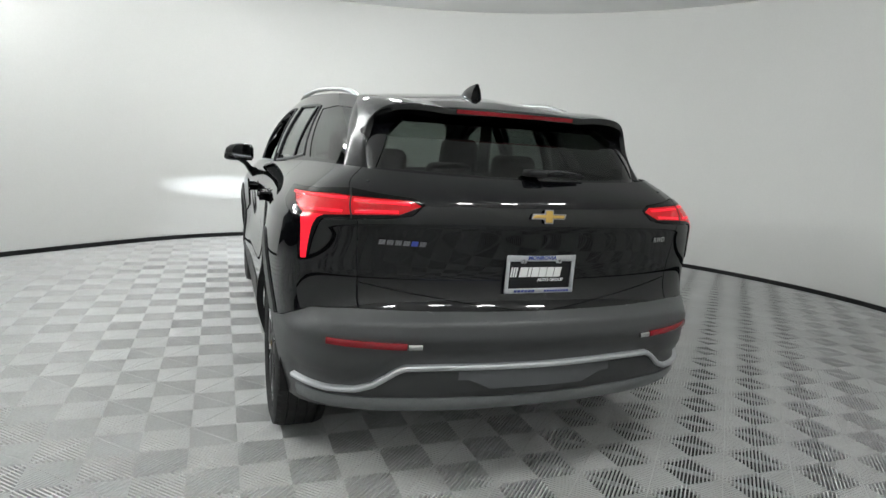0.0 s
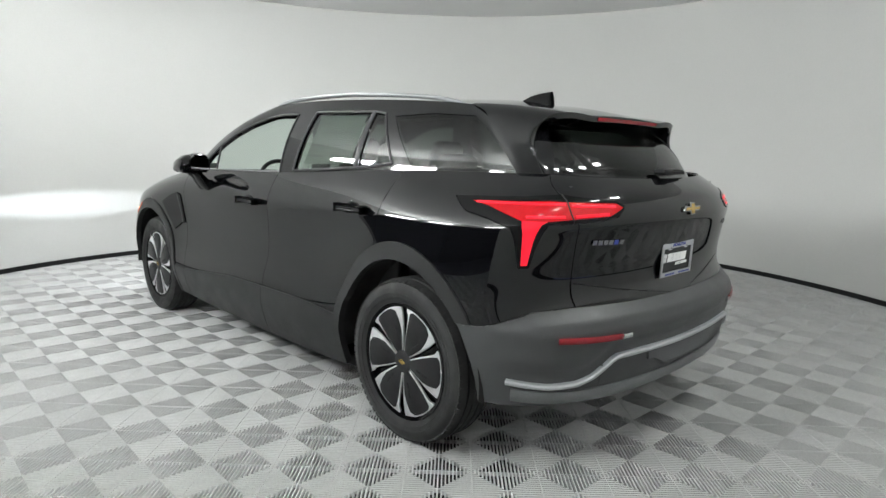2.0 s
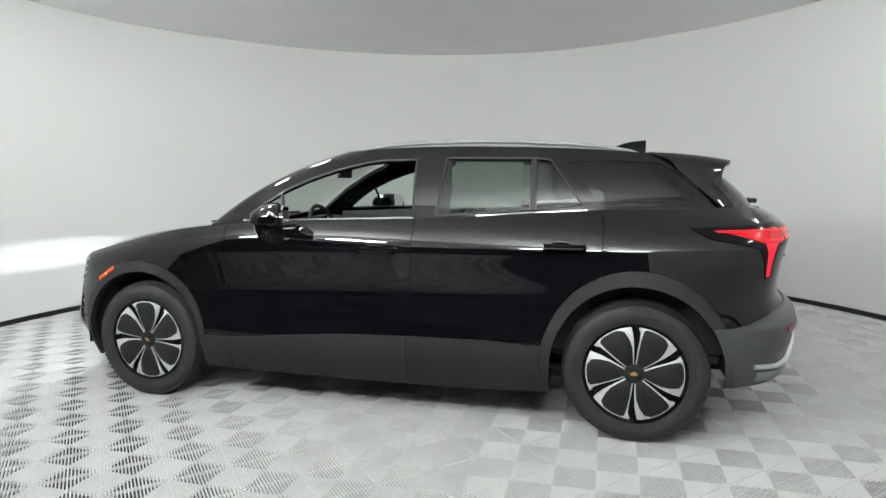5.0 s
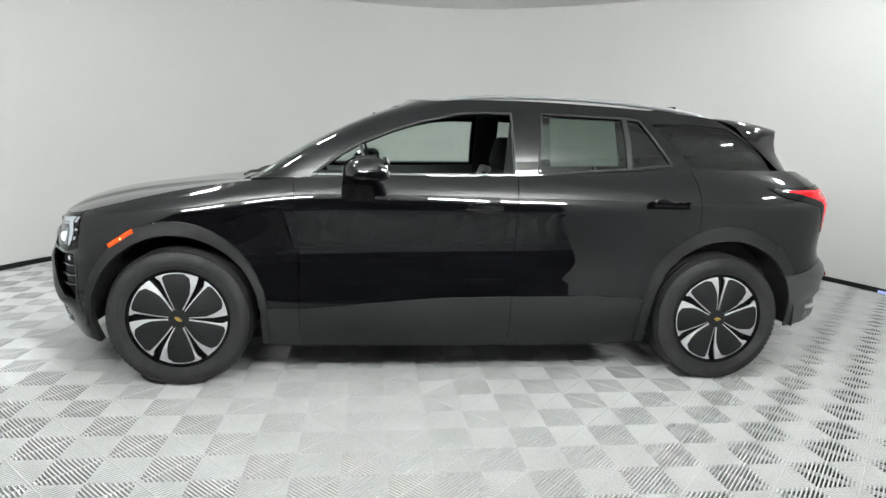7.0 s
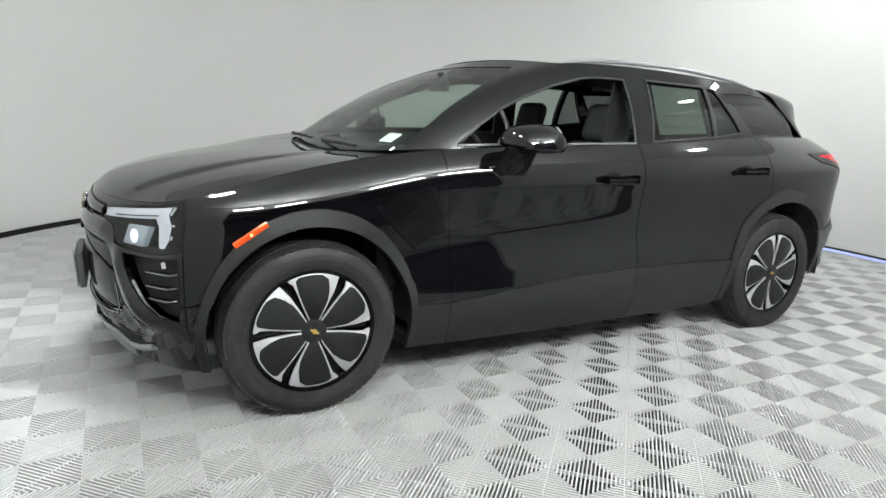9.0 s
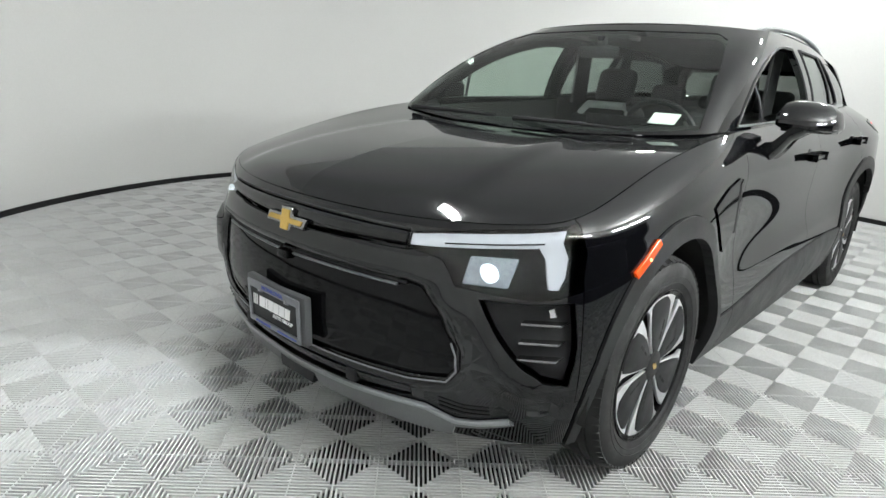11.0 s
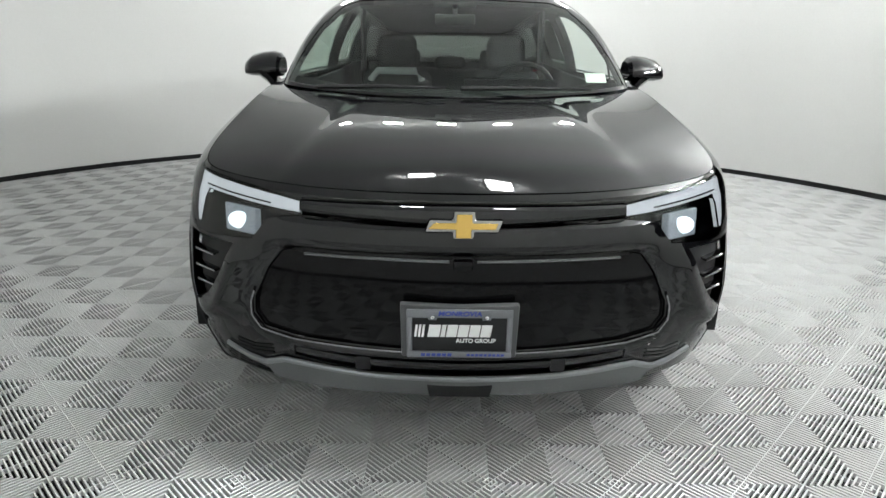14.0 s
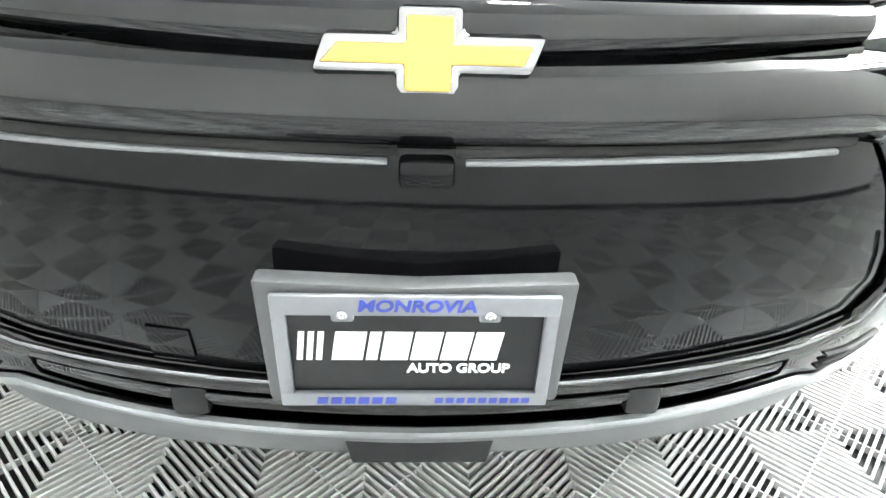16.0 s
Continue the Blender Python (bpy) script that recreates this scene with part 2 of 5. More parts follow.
def ring_wall(name, z0, z1, d0, d1, material, a0, a1, n=140, cove=0.0):
    """A curved wall between two angles, with thickness, from z0 to z1."""
    verts, faces = [], []
    prof = [(d0, z0), (d0, z1), (d1, z1), (d1, z0)]
    for i in range(n + 1):
        a = a0 + (a1 - a0) * i / n
        for d, z in prof:
            verts.append((*rim(a, d), z))
    for i in range(n):
        for k in range(4):
            a, b = 4 * i + k, 4 * i + (k + 1) % 4
            faces.append((a, b, b + 4, a + 4))
    faces += [(0, 3, 2, 1), (4 * n, 4 * n + 1, 4 * n + 2, 4 * n + 3)]
    ob = new(name, mesh_of(name, verts, faces, material))
    return ob


tagged(ring_wall("wall", 0.0, WALL_H, 0.0, 0.15, WALLPAINT, OPEN_B - 2 * math.pi, OPEN_A), "smooth white painted curved wall round the booth", "wall", kind="structure")
tagged(ring_wall("wall_lintel", 2.36, WALL_H, 0.0, 0.15, WALLPAINT, OPEN_A, OPEN_B, 60), "smooth white painted wall over the entrance opening", "wall", kind="structure")
tagged(ring_wall("baseboard", 0.0, 0.05, -0.018, -0.003, BLACK, OPEN_B - 2 * math.pi, OPEN_A), "thin black strip along the foot of the curved wall", "baseboard", kind="structure")

BLUESTRIP = surface("blue_light_strip", (0.3, 0.35, 0.6), 0.4, vary=0.05, emit=(0.42, 0.5, 1.0), strength=0.7)
tagged(ring_wall("light_strip", 0.004, 0.03, -0.026, -0.020, BLUESTRIP, radians(-97), radians(-78), 24), "thin bluish lit strip at the foot of the wall", "light strip", kind="structure")

verts, faces = [], []
N = 120
for z in (WALL_H + 0.002, WALL_H + 0.12):
    verts += [(*rim(2 * math.pi * i / N, 0.15), z) for i in range(N)]
faces = [tuple(range(N))[::-1], tuple(range(N, 2 * N))] + [(i, (i + 1) % N, N + (i + 1) % N, N + i) for i in range(N)]
tagged(new("ceiling", mesh_of("ceiling", verts, faces, CEILPAINT)), "flat grey ceiling over the round booth", "ceiling", kind="structure")

# the unlit room beyond the opening: unseen, added so the paint mirrors darkness
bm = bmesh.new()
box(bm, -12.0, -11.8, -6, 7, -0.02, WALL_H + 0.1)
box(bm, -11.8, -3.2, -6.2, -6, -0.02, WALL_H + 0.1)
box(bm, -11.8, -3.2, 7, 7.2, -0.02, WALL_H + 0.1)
tagged(part("wall_outer", bm, ROOM_DARK, None), "unseen dark grey walls added outside the booth", "wall", kind="structure")
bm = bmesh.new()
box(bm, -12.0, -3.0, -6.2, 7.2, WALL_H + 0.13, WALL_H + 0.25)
tagged(part("ceiling_outer", bm, ROOM_DARK, None), "unseen dark grey ceiling added outside the booth", "ceiling", kind="structure")

# lights: white housings with a glowing diffuser
def booth_light(m, length, width, label, category, group, h=0.05):
    t = empty("_".join(category.split()), None, m)
    tagged(t, label, category, group)
    bm = bmesh.new()
    box(bm, -width / 2 - .02, width / 2 + .02, -length / 2 - .02, length / 2 + .02, -.022, .001, .005)
    part("housing", bm, WHITE, t)
    bm = bmesh.new()
    box(bm, -width / 2, width / 2, -length / 2, length / 2, -h, -.018, .012, seg=3)
    part("diffuser", bm, LED, t, angle=60)
    return t


first = booth_light(pose(.4, 1.8, WALL_H), .32, .22, "small white ceiling light out of view, lit", "ceiling light", "ceiling lights of the booth")
# second light added out of view to brighten the bumper and floor before it
copy_thing(first, pose(-.5, 2.4, WALL_H))
# a bow of short lights over the tail of the car
BOW = [(-1.65, -3.45), (-.8, -3.68), (.05, -3.7), (.75, -3.45), (1.4, -3.1)]
bow = [pose(x, y, WALL_H, 0, 0, math.degrees(math.atan2(y - CY, x - CX))) for x, y in BOW]
first = booth_light(bow[0], .24, .08, "short white linear ceiling light, lit", "ceiling light", "ceiling lights behind the car")
for m in bow[1:]:
    copy_thing(first, m)
# a row of battens on the wall over the entrance, facing into the booth
ROW = [pose(*rim(radians(a), -.095), 2.66, 0, -118, a - 180) for a in (145, 159, 186, 197)]
first = booth_light(ROW[0], .72, .22, "long white linear light on the wall over the entrance, lit", "wall light", "wall lights over the entrance")
for m in ROW[1:]:
    copy_thing(first, m)


# ---- smooth surfaces for the car's shell ----
class Surf:
    """A surface f(u, v) -> points; u and v are arrays."""
    def __init__(self, f, u1, v1):
        self.f, self.u1, self.v1 = f, u1, v1

    def at(self, u, v):
        return self.f(np.asarray(u, float), np.asarray(v, float))

    def normal(self, u, v, h=0.02):
        u, v = np.asarray(u, float), np.asarray(v, float)
        ua, ub = np.clip(u - h, 0, self.u1), np.clip(u + h, 0, self.u1)
        va, vb = np.clip(v - h, 0, self.v1), np.clip(v + h, 0, self.v1)
        n = np.cross(self.at(ub, v) - self.at(ua, v), self.at(u, vb) - self.at(u, va))
        return n / np.maximum(np.linalg.norm(n, axis=-1, keepdims=True), 1e-9)

    def find(self, axes, p, q, u0, u2):
        """The (u, v) whose two coordinates come nearest to p, q, for u from u0 to u2."""
        lo_u, hi_u, lo_v, hi_v = u0, u2, 0.0, self.v1
        for _ in range(6):
            U, V = np.meshgrid(np.linspace(lo_u, hi_u, 61), np.linspace(lo_v, hi_v, 61))
            P = self.at(U.ravel(), V.ravel())
            k = np.argmin((P[:, axes[0]] - p) ** 2 + (P[:, axes[1]] - q) ** 2)
            u, v = U.ravel()[k], V.ravel()[k]
            su, sv = (hi_u - lo_u) / 12, (hi_v - lo_v) / 12
            lo_u, hi_u, lo_v, hi_v = max(u0, u - su), min(u2, u + su), max(0, v - sv), min(self.v1, v + sv)
        return float(u), float(v)


def spline_net(levels, mirror=True):
    """A uniform cubic B-spline over levels of control points; u runs along a level, v from level to level."""
    P = np.array(levels, float)
    P = np.concatenate([2 * P[:1] - P[1:2], P, 2 * P[-1:] - P[-2:-1]], axis=0)
    flip = np.array([-1, 1, 1])
    P = np.concatenate([P[:, 1:2] * flip, P, P[:, -2:-1] * flip], axis=1)
    nv, nu = P.shape[0] - 2, P.shape[1] - 2

    def basis(f):
        return np.stack([(1 - f) ** 3, 3 * f ** 3 - 6 * f ** 2 + 4, -3 * f ** 3 + 3 * f ** 2 + 3 * f + 1, f ** 3], -1) / 6

    def f(u, v):
        iu, iv = np.clip(np.floor(u).astype(int), 0, nu - 2), np.clip(np.floor(v).astype(int), 0, nv - 2)
        wu, wv = basis(u - iu), basis(v - iv)
        out = 0
        for a in range(4):
            for b in range(4):
                out = out + (wv[..., a] * wu[..., b])[..., None] * P[iv + a, iu + b]
        return out
    return Surf(f, nu - 1, nv - 1)


def coons(front, rear, centre, edge, extra=None):
    """A patch from four boundary curves; u from the centre line to the edge, v from front to rear."""
    def f(u, v):
        c00, c10, c01, c11 = front(np.zeros(1)), front(np.ones(1)), rear(np.zeros(1)), rear(np.ones(1))
        U, V = u[..., None], v[..., None]
        s = (1 - V) * front(u) + V * rear(u) + (1 - U) * centre(v) + U * edge(v) - ((1 - U) * (1 - V) * c00 + U * (1 - V) * c10 + (1 - U) * V * c01 + U * V * c11)
        return s + extra(u, v, s) if extra else s
    return Surf(f, 1.0, 1.0)


def curve(points):
    """A smooth curve through points, on 0..1 (Catmull-Rom)."""
    P = np.array(points, float)
    P = np.concatenate([2 * P[:1] - P[1:2], P, 2 * P[-1:] - P[-2:-1]])
    n = len(P) - 3

    def f(t):
        s = np.clip(np.asarray(t, float), 0, 1) * n
        i = np.clip(np.floor(s).astype(int), 0, n - 1)
        w = (s - i)[..., None]
        a, b, c, d = P[i], P[i + 1], P[i + 2], P[i + 3]
        return 0.5 * (2 * b + (c - a) * w + (2 * a - 5 * b + 4 * c - d) * w ** 2 + (3 * b - a - 3 * c + d) * w ** 3)
    return f


def inside(poly, x, y):
    c, j = False, len(poly) - 1
    for i in range(len(poly)):
        (xi, yi), (xj, yj) = poly[i], poly[j]
        if (yi > y) != (yj > y) and x < (xj - xi) * (y - yi) / (yj - yi) + xi:
            c = not c
        j = i
    return c


def carve(us, vs, regions):
    """Cuts a flat (u, v) sheet along the outlines of regions and sorts its faces by the first region that holds them.
    Returns the vertices and, for each region's name and "rest", its faces."""
    bm = bmesh.new()
    grid = [[bm.verts.new((u, v, 0)) for u in us] for v in vs]
    for j in range(len(vs) - 1):
        for i in range(len(us) - 1):
            bm.faces.new((grid[j][i], grid[j][i + 1], grid[j + 1][i + 1], grid[j + 1][i]))
    for name, poly in regions:
        for k in range(len(poly)):
            (x0, y0), (x1, y1) = poly[k - 1], poly[k]
            a, b, c, d = min(x0, x1) - 1e-4, max(x0, x1) + 1e-4, min(y0, y1) - 1e-4, max(y0, y1) + 1e-4
            if math.hypot(x1 - x0, y1 - y0) < 1e-6:
                continue
            fs = []
            for f in bm.faces:
                X = [v.co.x for v in f.verts]
                if max(X) < a or min(X) > b:
                    continue
                Y = [v.co.y for v in f.verts]
                if max(Y) < c or min(Y) > d:
                    continue
                fs.append(f)
            if not fs:
                continue
            es = list({e for f in fs for e in f.edges})
            bmesh.ops.bisect_plane(bm, geom=list({v for f in fs for v in f.verts}) + es + fs, dist=2e-4, plane_co=(x0, y0, 0), plane_no=(y1 - y0, x0 - x1, 0))
    bm.verts.index_update()
    uv = [(v.co.x, v.co.y) for v in bm.verts]
    out = {}
    for f in bm.faces:
        c = f.calc_center_median()
        for name, poly in regions:
            if inside(poly, c.x, c.y):
                out.setdefault(name, []).append([v.index for v in f.verts])
                break
        else:
            out.setdefault("rest", []).append([v.index for v in f.verts])
    bm.free()
    return np.array(uv), out


def panel(surf, uv, faces, sides=(1,), lift=0.0, thick=0.012, gap=0.0018, seams=True, relief=None):
    """Verts, faces and normals of one body panel on a surface, with a folded-in flange all round."""
    ids = sorted({i for f in faces for i in f})
    new_id = {o: k for k, o in enumerate(ids)}
    fl = [[new_id[i] for i in f] for f in faces]
    q = uv[ids]
    pos, nor = surf.at(q[:, 0], q[:, 1]), surf.normal(q[:, 0], q[:, 1])
    core = np.stack([0 * pos[:, 0], np.clip(pos[:, 1], -1.7, 1.6), 0 * pos[:, 0] + .75], 1)
    if (nor * (pos - core)).sum() < 0:
        nor = -nor
    a, b, c = (pos[fl[len(fl) // 2][i]] for i in (0, 1, 2))
    if np.cross(b - a, c - b) @ nor[fl[len(fl) // 2][1]] < 0:
        fl = [f[::-1] for f in fl]
    if relief is not None:
        pos = pos + nor * relief(pos)[:, None]
        acc = np.zeros_like(pos)
        for f in fl:
            p = pos[f]
            c = np.cross(p - np.roll(p, 1, 0), np.roll(p, -1, 0) - p).sum(0)
            for i in f:
                acc[i] += c
        acc *= np.sign((acc * nor).sum(1, keepdims=True))
        acc[np.abs(pos[:, 0]) < 1e-4, 0] = 0
        nor = acc / np.maximum(np.linalg.norm(acc, axis=1, keepdims=True), 1e-9)
    pos = pos + nor * lift
    count = {}
    for f in fl:
        for a, b in zip(f, f[1:] + f[:1]):
            count[(min(a, b), max(a, b))] = count.get((min(a, b), max(a, b)), 0) + 1
    border = []
    for f in fl:
        for a, b in zip(f, f[1:] + f[:1]):
            if count[(min(a, b), max(a, b))] == 1 and not (abs(pos[a][0]) < 1e-4 and abs(pos[b][0]) < 1e-4):
                border.append((a, b))
    if gap and border:
        pull, num = np.zeros_like(pos), np.zeros(len(pos))
        bset = {i for e in border for i in e}
        for a, b in border:
            t = pos[b] - pos[a]
            d = np.cross(nor[a], t)
            d = d / max(np.linalg.norm(d), 1e-9)
            for i in (a, b):
                pull[i] += d
                num[i] += 1
        for i in bset:
            l = np.linalg.norm(pull[i])
            if l > 1e-6:
                d = pull[i] / l * gap
                if abs(pos[i][0]) < 1e-4:
                    d[0] = 0
                pos[i] = pos[i] + d
    V, F, Nn = [], [], []
    for s in sides:
        k = len(V)
        m = np.array([s, 1, 1])
        V += list(pos * m)
        Nn += list(nor * m)
        F += [[k + i for i in (f if s > 0 else f[::-1])] for f in fl]
        if thick:
            for a, b in border:
                if s < 0:
                    a, b = b, a
                j = len(V)
                d = np.cross(nor[b] * m, (pos[b] - pos[a]) * m)
                d = -d / max(np.linalg.norm(d), 1e-9)
                V += [pos[a] * m, pos[b] * m, (pos[b] - nor[b] * thick) * m, (pos[a] - nor[a] * thick) * m]
                Nn += [d] * 4
                F.append([j + 1, j, j + 3, j + 2])
    return V, F, Nn


def shell(name, data, material, parent, label=""):
    V, F, Nn = data
    ob = new(name, mesh_of(name, V, F, material, normals=Nn))
    ob.parent = parent
    return tagged(ob, label) if label else ob


# ---- the car: front towards +y, left side at -x, wheels on z = 0 ----
car = tagged(empty("car"), "black mid-size electric SUV with dark grey lower cladding, lights on", "car")
AXF, AXR, HUB_Z, TYRE_R = 1.548, -1.548, 0.384, 0.386

Y_SIDE = [1.55, 1.0, 0.35, -0.4, -1.0, -1.55, -2.0]
def level(front, xs, zs, rear, ys=Y_SIDE):
    """One feature line from the middle of the nose round the side to the middle of the tail."""
    return front + [(x, y, z) for x, y, z in zip(xs, ys, zs)] + rear

L_A = level([(0, 2.335, .255), (.3, 2.32, .255), (.56, 2.25, .25), (.77, 2.12, .245), (.92, 1.99, .245)],
            [.925, .915, .915, .915, .915, .93, .93], [.255, .235, .222, .222, .228, .30, .33],
            [(.84, -2.23, .355), (.6, -2.35, .365), (.3, -2.395, .365), (0, -2.405, .365)])
L_B = level([(0, 2.40, .36), (.3, 2.38, .36), (.58, 2.305, .37), (.82, 2.17, .38), (.97, 2.02, .40)],
            [1.0, .988, .99, .99, .988, 1.0, .97], [.44, .41, .415, .425, .43, .50, .52],
            [(.885, -2.275, .53), (.63, -2.395, .54), (.3, -2.445, .54), (0, -2.455, .54)])
L_C = level([(0, 2.42, .52), (.3, 2.40, .52), (.59, 2.325, .52), (.83, 2.185, .52), (.975, 2.03, .53)],
            [1.01, .955, .96, .96, .96, 1.005, .975], [.57, .56, .58, .60, .60, .62, .65],
            [(.88, -2.27, .68), (.63, -2.395, .70), (.3, -2.445, .70), (0, -2.455, .70)])
L_D = level([(0, 2.425, .66), (.3, 2.405, .66), (.585, 2.325, .66), (.82, 2.185, .65), (.97, 2.03, .65)],
            [1.015, .925, .92, .92, .925, 1.005, .982], [.70, .69, .70, .71, .72, .75, .77],
            [(.895, -2.20, .775), (.60, -2.29, .78), (.3, -2.325, .78), (0, -2.335, .78)])
L_E = level([(0, 2.415, .765), (.3, 2.395, .765), (.58, 2.315, .765), (.81, 2.18, .765), (.955, 2.03, .77)],
            [1.015, .93, .925, .925, .93, 1.0, .978], [.83, .85, .86, .87, .88, .90, .92],
            [(.905, -2.22, .94), (.6, -2.315, .94), (.3, -2.35, .94), (0, -2.36, .94)])
L_F = level([(0, 2.385, .845), (.3, 2.365, .845), (.575, 2.285, .85), (.80, 2.155, .855), (.935, 2.03, .86)],
            [.99, .945, .945, .94, .935, .975, .962], [.95, 1.00, 1.01, 1.02, 1.035, 1.05, 1.06],
            [(.905, -2.235, 1.075), (.6, -2.355, 1.085), (.3, -2.41, 1.085), (0, -2.425, 1.085)])
L_G = level([(0, 2.375, .888), (.3, 2.355, .888), (.565, 2.275, .892), (.785, 2.155, .905), (.915, 2.03, .92)],
            [.945, .935, .925, .91, .895, .905, .892], [1.035, 1.095, 1.11, 1.12, 1.145, 1.16, 1.165],
            [(.835, -2.22, 1.175), (.58, -2.335, 1.175), (.3, -2.40, 1.175), (0, -2.415, 1.175)])
L_H = level([(0, 2.35, .912), (.3, 2.33, .912), (.55, 2.255, .915), (.775, 2.135, .93), (.88, 2.02, .95)],
            [.85, .875, .875, .855, .815, .775, .715], [1.085, 1.165, 1.185, 1.20, 1.24, 1.262, 1.265],
            [(.66, -2.145, 1.265), (.52, -2.215, 1.255), (.3, -2.265, 1.25), (0, -2.285, 1.245)])
L_F2 = [(x - (.004 if abs(y) < 1.9 else 0), y + (.008 if y < -2.1 else 0), z - (.022 if y < 1.9 else .012)) for x, y, z in L_F]
L_C2 = [(x, y, z + (.012 if y < -1.9 else .006)) for x, y, z in L_C]
tub = spline_net([L_A, L_B, L_C, L_C2, L_D, L_E, L_F2, L_F, L_G, L_H])
VT = tub.v1

# greenhouse: from the belt to the edge of the roof
G_BASE = [(0, 1.30, 1.105), (.4, 1.27, 1.115), (.72, 1.19, 1.14), (.85, 1.08, 1.155), (.868, .5, 1.17), (.85, -.35, 1.185), (.805, -1.0, 1.23),
          (.755, -1.55, 1.25), (.70, -1.98, 1.25), (.60, -2.14, 1.25), (.3, -2.245, 1.24), (0, -2.265, 1.235)]
G_TOP = [(0, .30, 1.632), (.33, .28, 1.627), (.58, .24, 1.61), (.645, .16, 1.603), (.65, -.02, 1.62), (.64, -.4, 1.628), (.62, -1.0, 1.612),
         (.58, -1.5, 1.582), (.57, -1.80, 1.54), (.52, -1.92, 1.50), (.3, -1.955, 1.495), (0, -1.97, 1.495)]
G_BULGE = [(0, .02, .03), (0, .02, .035), (.01, .025, .045), (.02, .03, .055), (.03, 0, .03), (.032, 0, 0), (.03, 0, 0),
           (.03, 0, 0), (.03, -.01, .005), (.02, -.02, .01), (0, -.02, .012), (0, -.02, .012)]
def g_level(t):
    return [tuple(a[i] * (1 - t) + b[i] * t + 4 * t * (1 - t) * g[i] for i in range(3)) for a, b, g in zip(G_BASE, G_TOP, G_BULGE)]
house = spline_net([g_level(t) for t in (0, 0.2, 0.4, 0.6, 0.8, 1.0)])
VH = house.v1

U_EDGE0, U_EDGE1 = 4.0, 6.0
cowl_end = tub.at(np.array([U_EDGE1]), np.array([VT]))[0] + np.array([-.012, 0, .004])


def dome(u, v, s):
    """The raised middle of the hood between two soft ridges."""
    z = 0.014 * (0.5 - 0.5 * np.tanh((np.abs(s[..., 0]) - 0.40 - 0.16 * (1 - v)) / 0.035)) * np.sin(np.pi * np.clip(v, 0, 1)) ** 0.5
    return np.stack([0 * z, 0 * z, z], -1)


hood_s = coons(lambda u: tub.at(u * U_EDGE0, u * 0 + VT), curve([(0, 1.32, 1.105), (.3, 1.305, 1.11), (.55, 1.24, 1.125), tuple(cowl_end)]),
               curve([(0, 2.35, .912), (0, 2.26, .968), (0, 2.05, 1.02), (0, 1.8, 1.056), (0, 1.55, 1.082), (0, 1.32, 1.105)]),
               lambda v: tub.at(U_EDGE0 + (U_EDGE1 - U_EDGE0) * v, v * 0 + VT), dome)
roof_s = coons(lambda u: house.at(u * 3, u * 0 + VH), lambda u: house.at(11 - u * 3, u * 0 + VH),
               curve([(0, .30, 1.632), (0, .1, 1.65), (0, -.4, 1.662), (0, -1.0, 1.655), (0, -1.5, 1.62), (0, -1.97, 1.52)]),
               lambda v: house.at(3 + v * 5, v * 0 + VH))


def side(points, u0=3.2, u2=12.4, surf=None, step=0.06):
    """An outline in (y, z) on the car's side, as (u, v), with its edges divided."""
    s = surf or tub
    out = []
    n = len(points)
    for k in range(n):
        (a, b), (c, d) = points[k], points[(k + 1) % n]
        m = max(1, int(math.hypot(c - a, d - b) / step))
        out += [s.find((1, 2), a + (c - a) * i / m, b + (d - b) * i / m, u0, u2) for i in range(m)]
    return out


def face_on(points, rear, surf=None, step=0.06, rng=None):
    """An outline in (x, z) on the nose or the tail, as (u, v)."""
    s = surf or tub
    u0, u2 = rng or ((11.2, s.u1) if rear else (0, 4.6))
    out = []
    n = len(points)
    for k in range(n):
        (a, b), (c, d) = points[k], points[(k + 1) % n]
        m = max(1, int(math.hypot(c - a, d - b) / step))
        out += [s.find((0, 2), a + (c - a) * i / m, b + (d - b) * i / m, u0, u2) for i in range(m)]
    return out


def arch(cy, r, zb=0.0, n=26, flat=1.0):
    return [(cy + r * math.cos(a), HUB_Z + r * flat * math.sin(a)) for a in (math.pi * k / n for k in range(n + 1))]


def arch_uv(cy, r, flat, n=26):
    """A wheel arch outline, taller than round, that runs straight down past the sill."""
    pts = arch(cy, r, n=n, flat=flat)
    uv = [tub.find((1, 2), y, z, 3.0, 12.6) for y, z in pts]
    return uv + [(uv[-1][0], -0.5), (uv[0][0], -0.5)]


UEND = tub.u1
# outlines of the panels
CLAD_LINE = [(1.12, .455), (.90, .452), (.15, .515), (-.28, .525), (-.75, .53), (-1.2, .515)]
clad_uv = [tub.find((1, 2), y, z, 3, 12) for y, z in CLAD_LINE]
u_a, u_b, u_c = tub.find((1, 2), .905, .44, 3, 12)[0], tub.find((1, 2), -.272, .5, 3, 12)[0], clad_uv[-1][0]

def under(line, ua, ub):
    """The strip below a line in (u, v) between two u."""
    xs = [p[0] for p in line]
    ys = [p[1] for p in line]
    pts = [(ua, float(np.interp(ua, xs, ys)))] + [p for p in line if ua < p[0] < ub] + [(ub, float(np.interp(ub, xs, ys)))]
    return pts + [(ub, -0.5), (ua, -0.5)]

FD_FRONT = [(.955, 1.30), (.935, 1.10), (.92, .9), (.905, .6), (.90, .40)]
FD_REAR = [(-.272, .40), (-.28, .6), (-.295, 1.0), (-.305, 1.3)]
RD_REAR = [(-1.2, .40), (-1.33, .62), (-1.362, .92), (-1.375, 1.16), (-1.36, 1.3)]
door_f = side(FD_FRONT + FD_REAR)
door_r = side(FD_REAR[::-1] + RD_REAR)

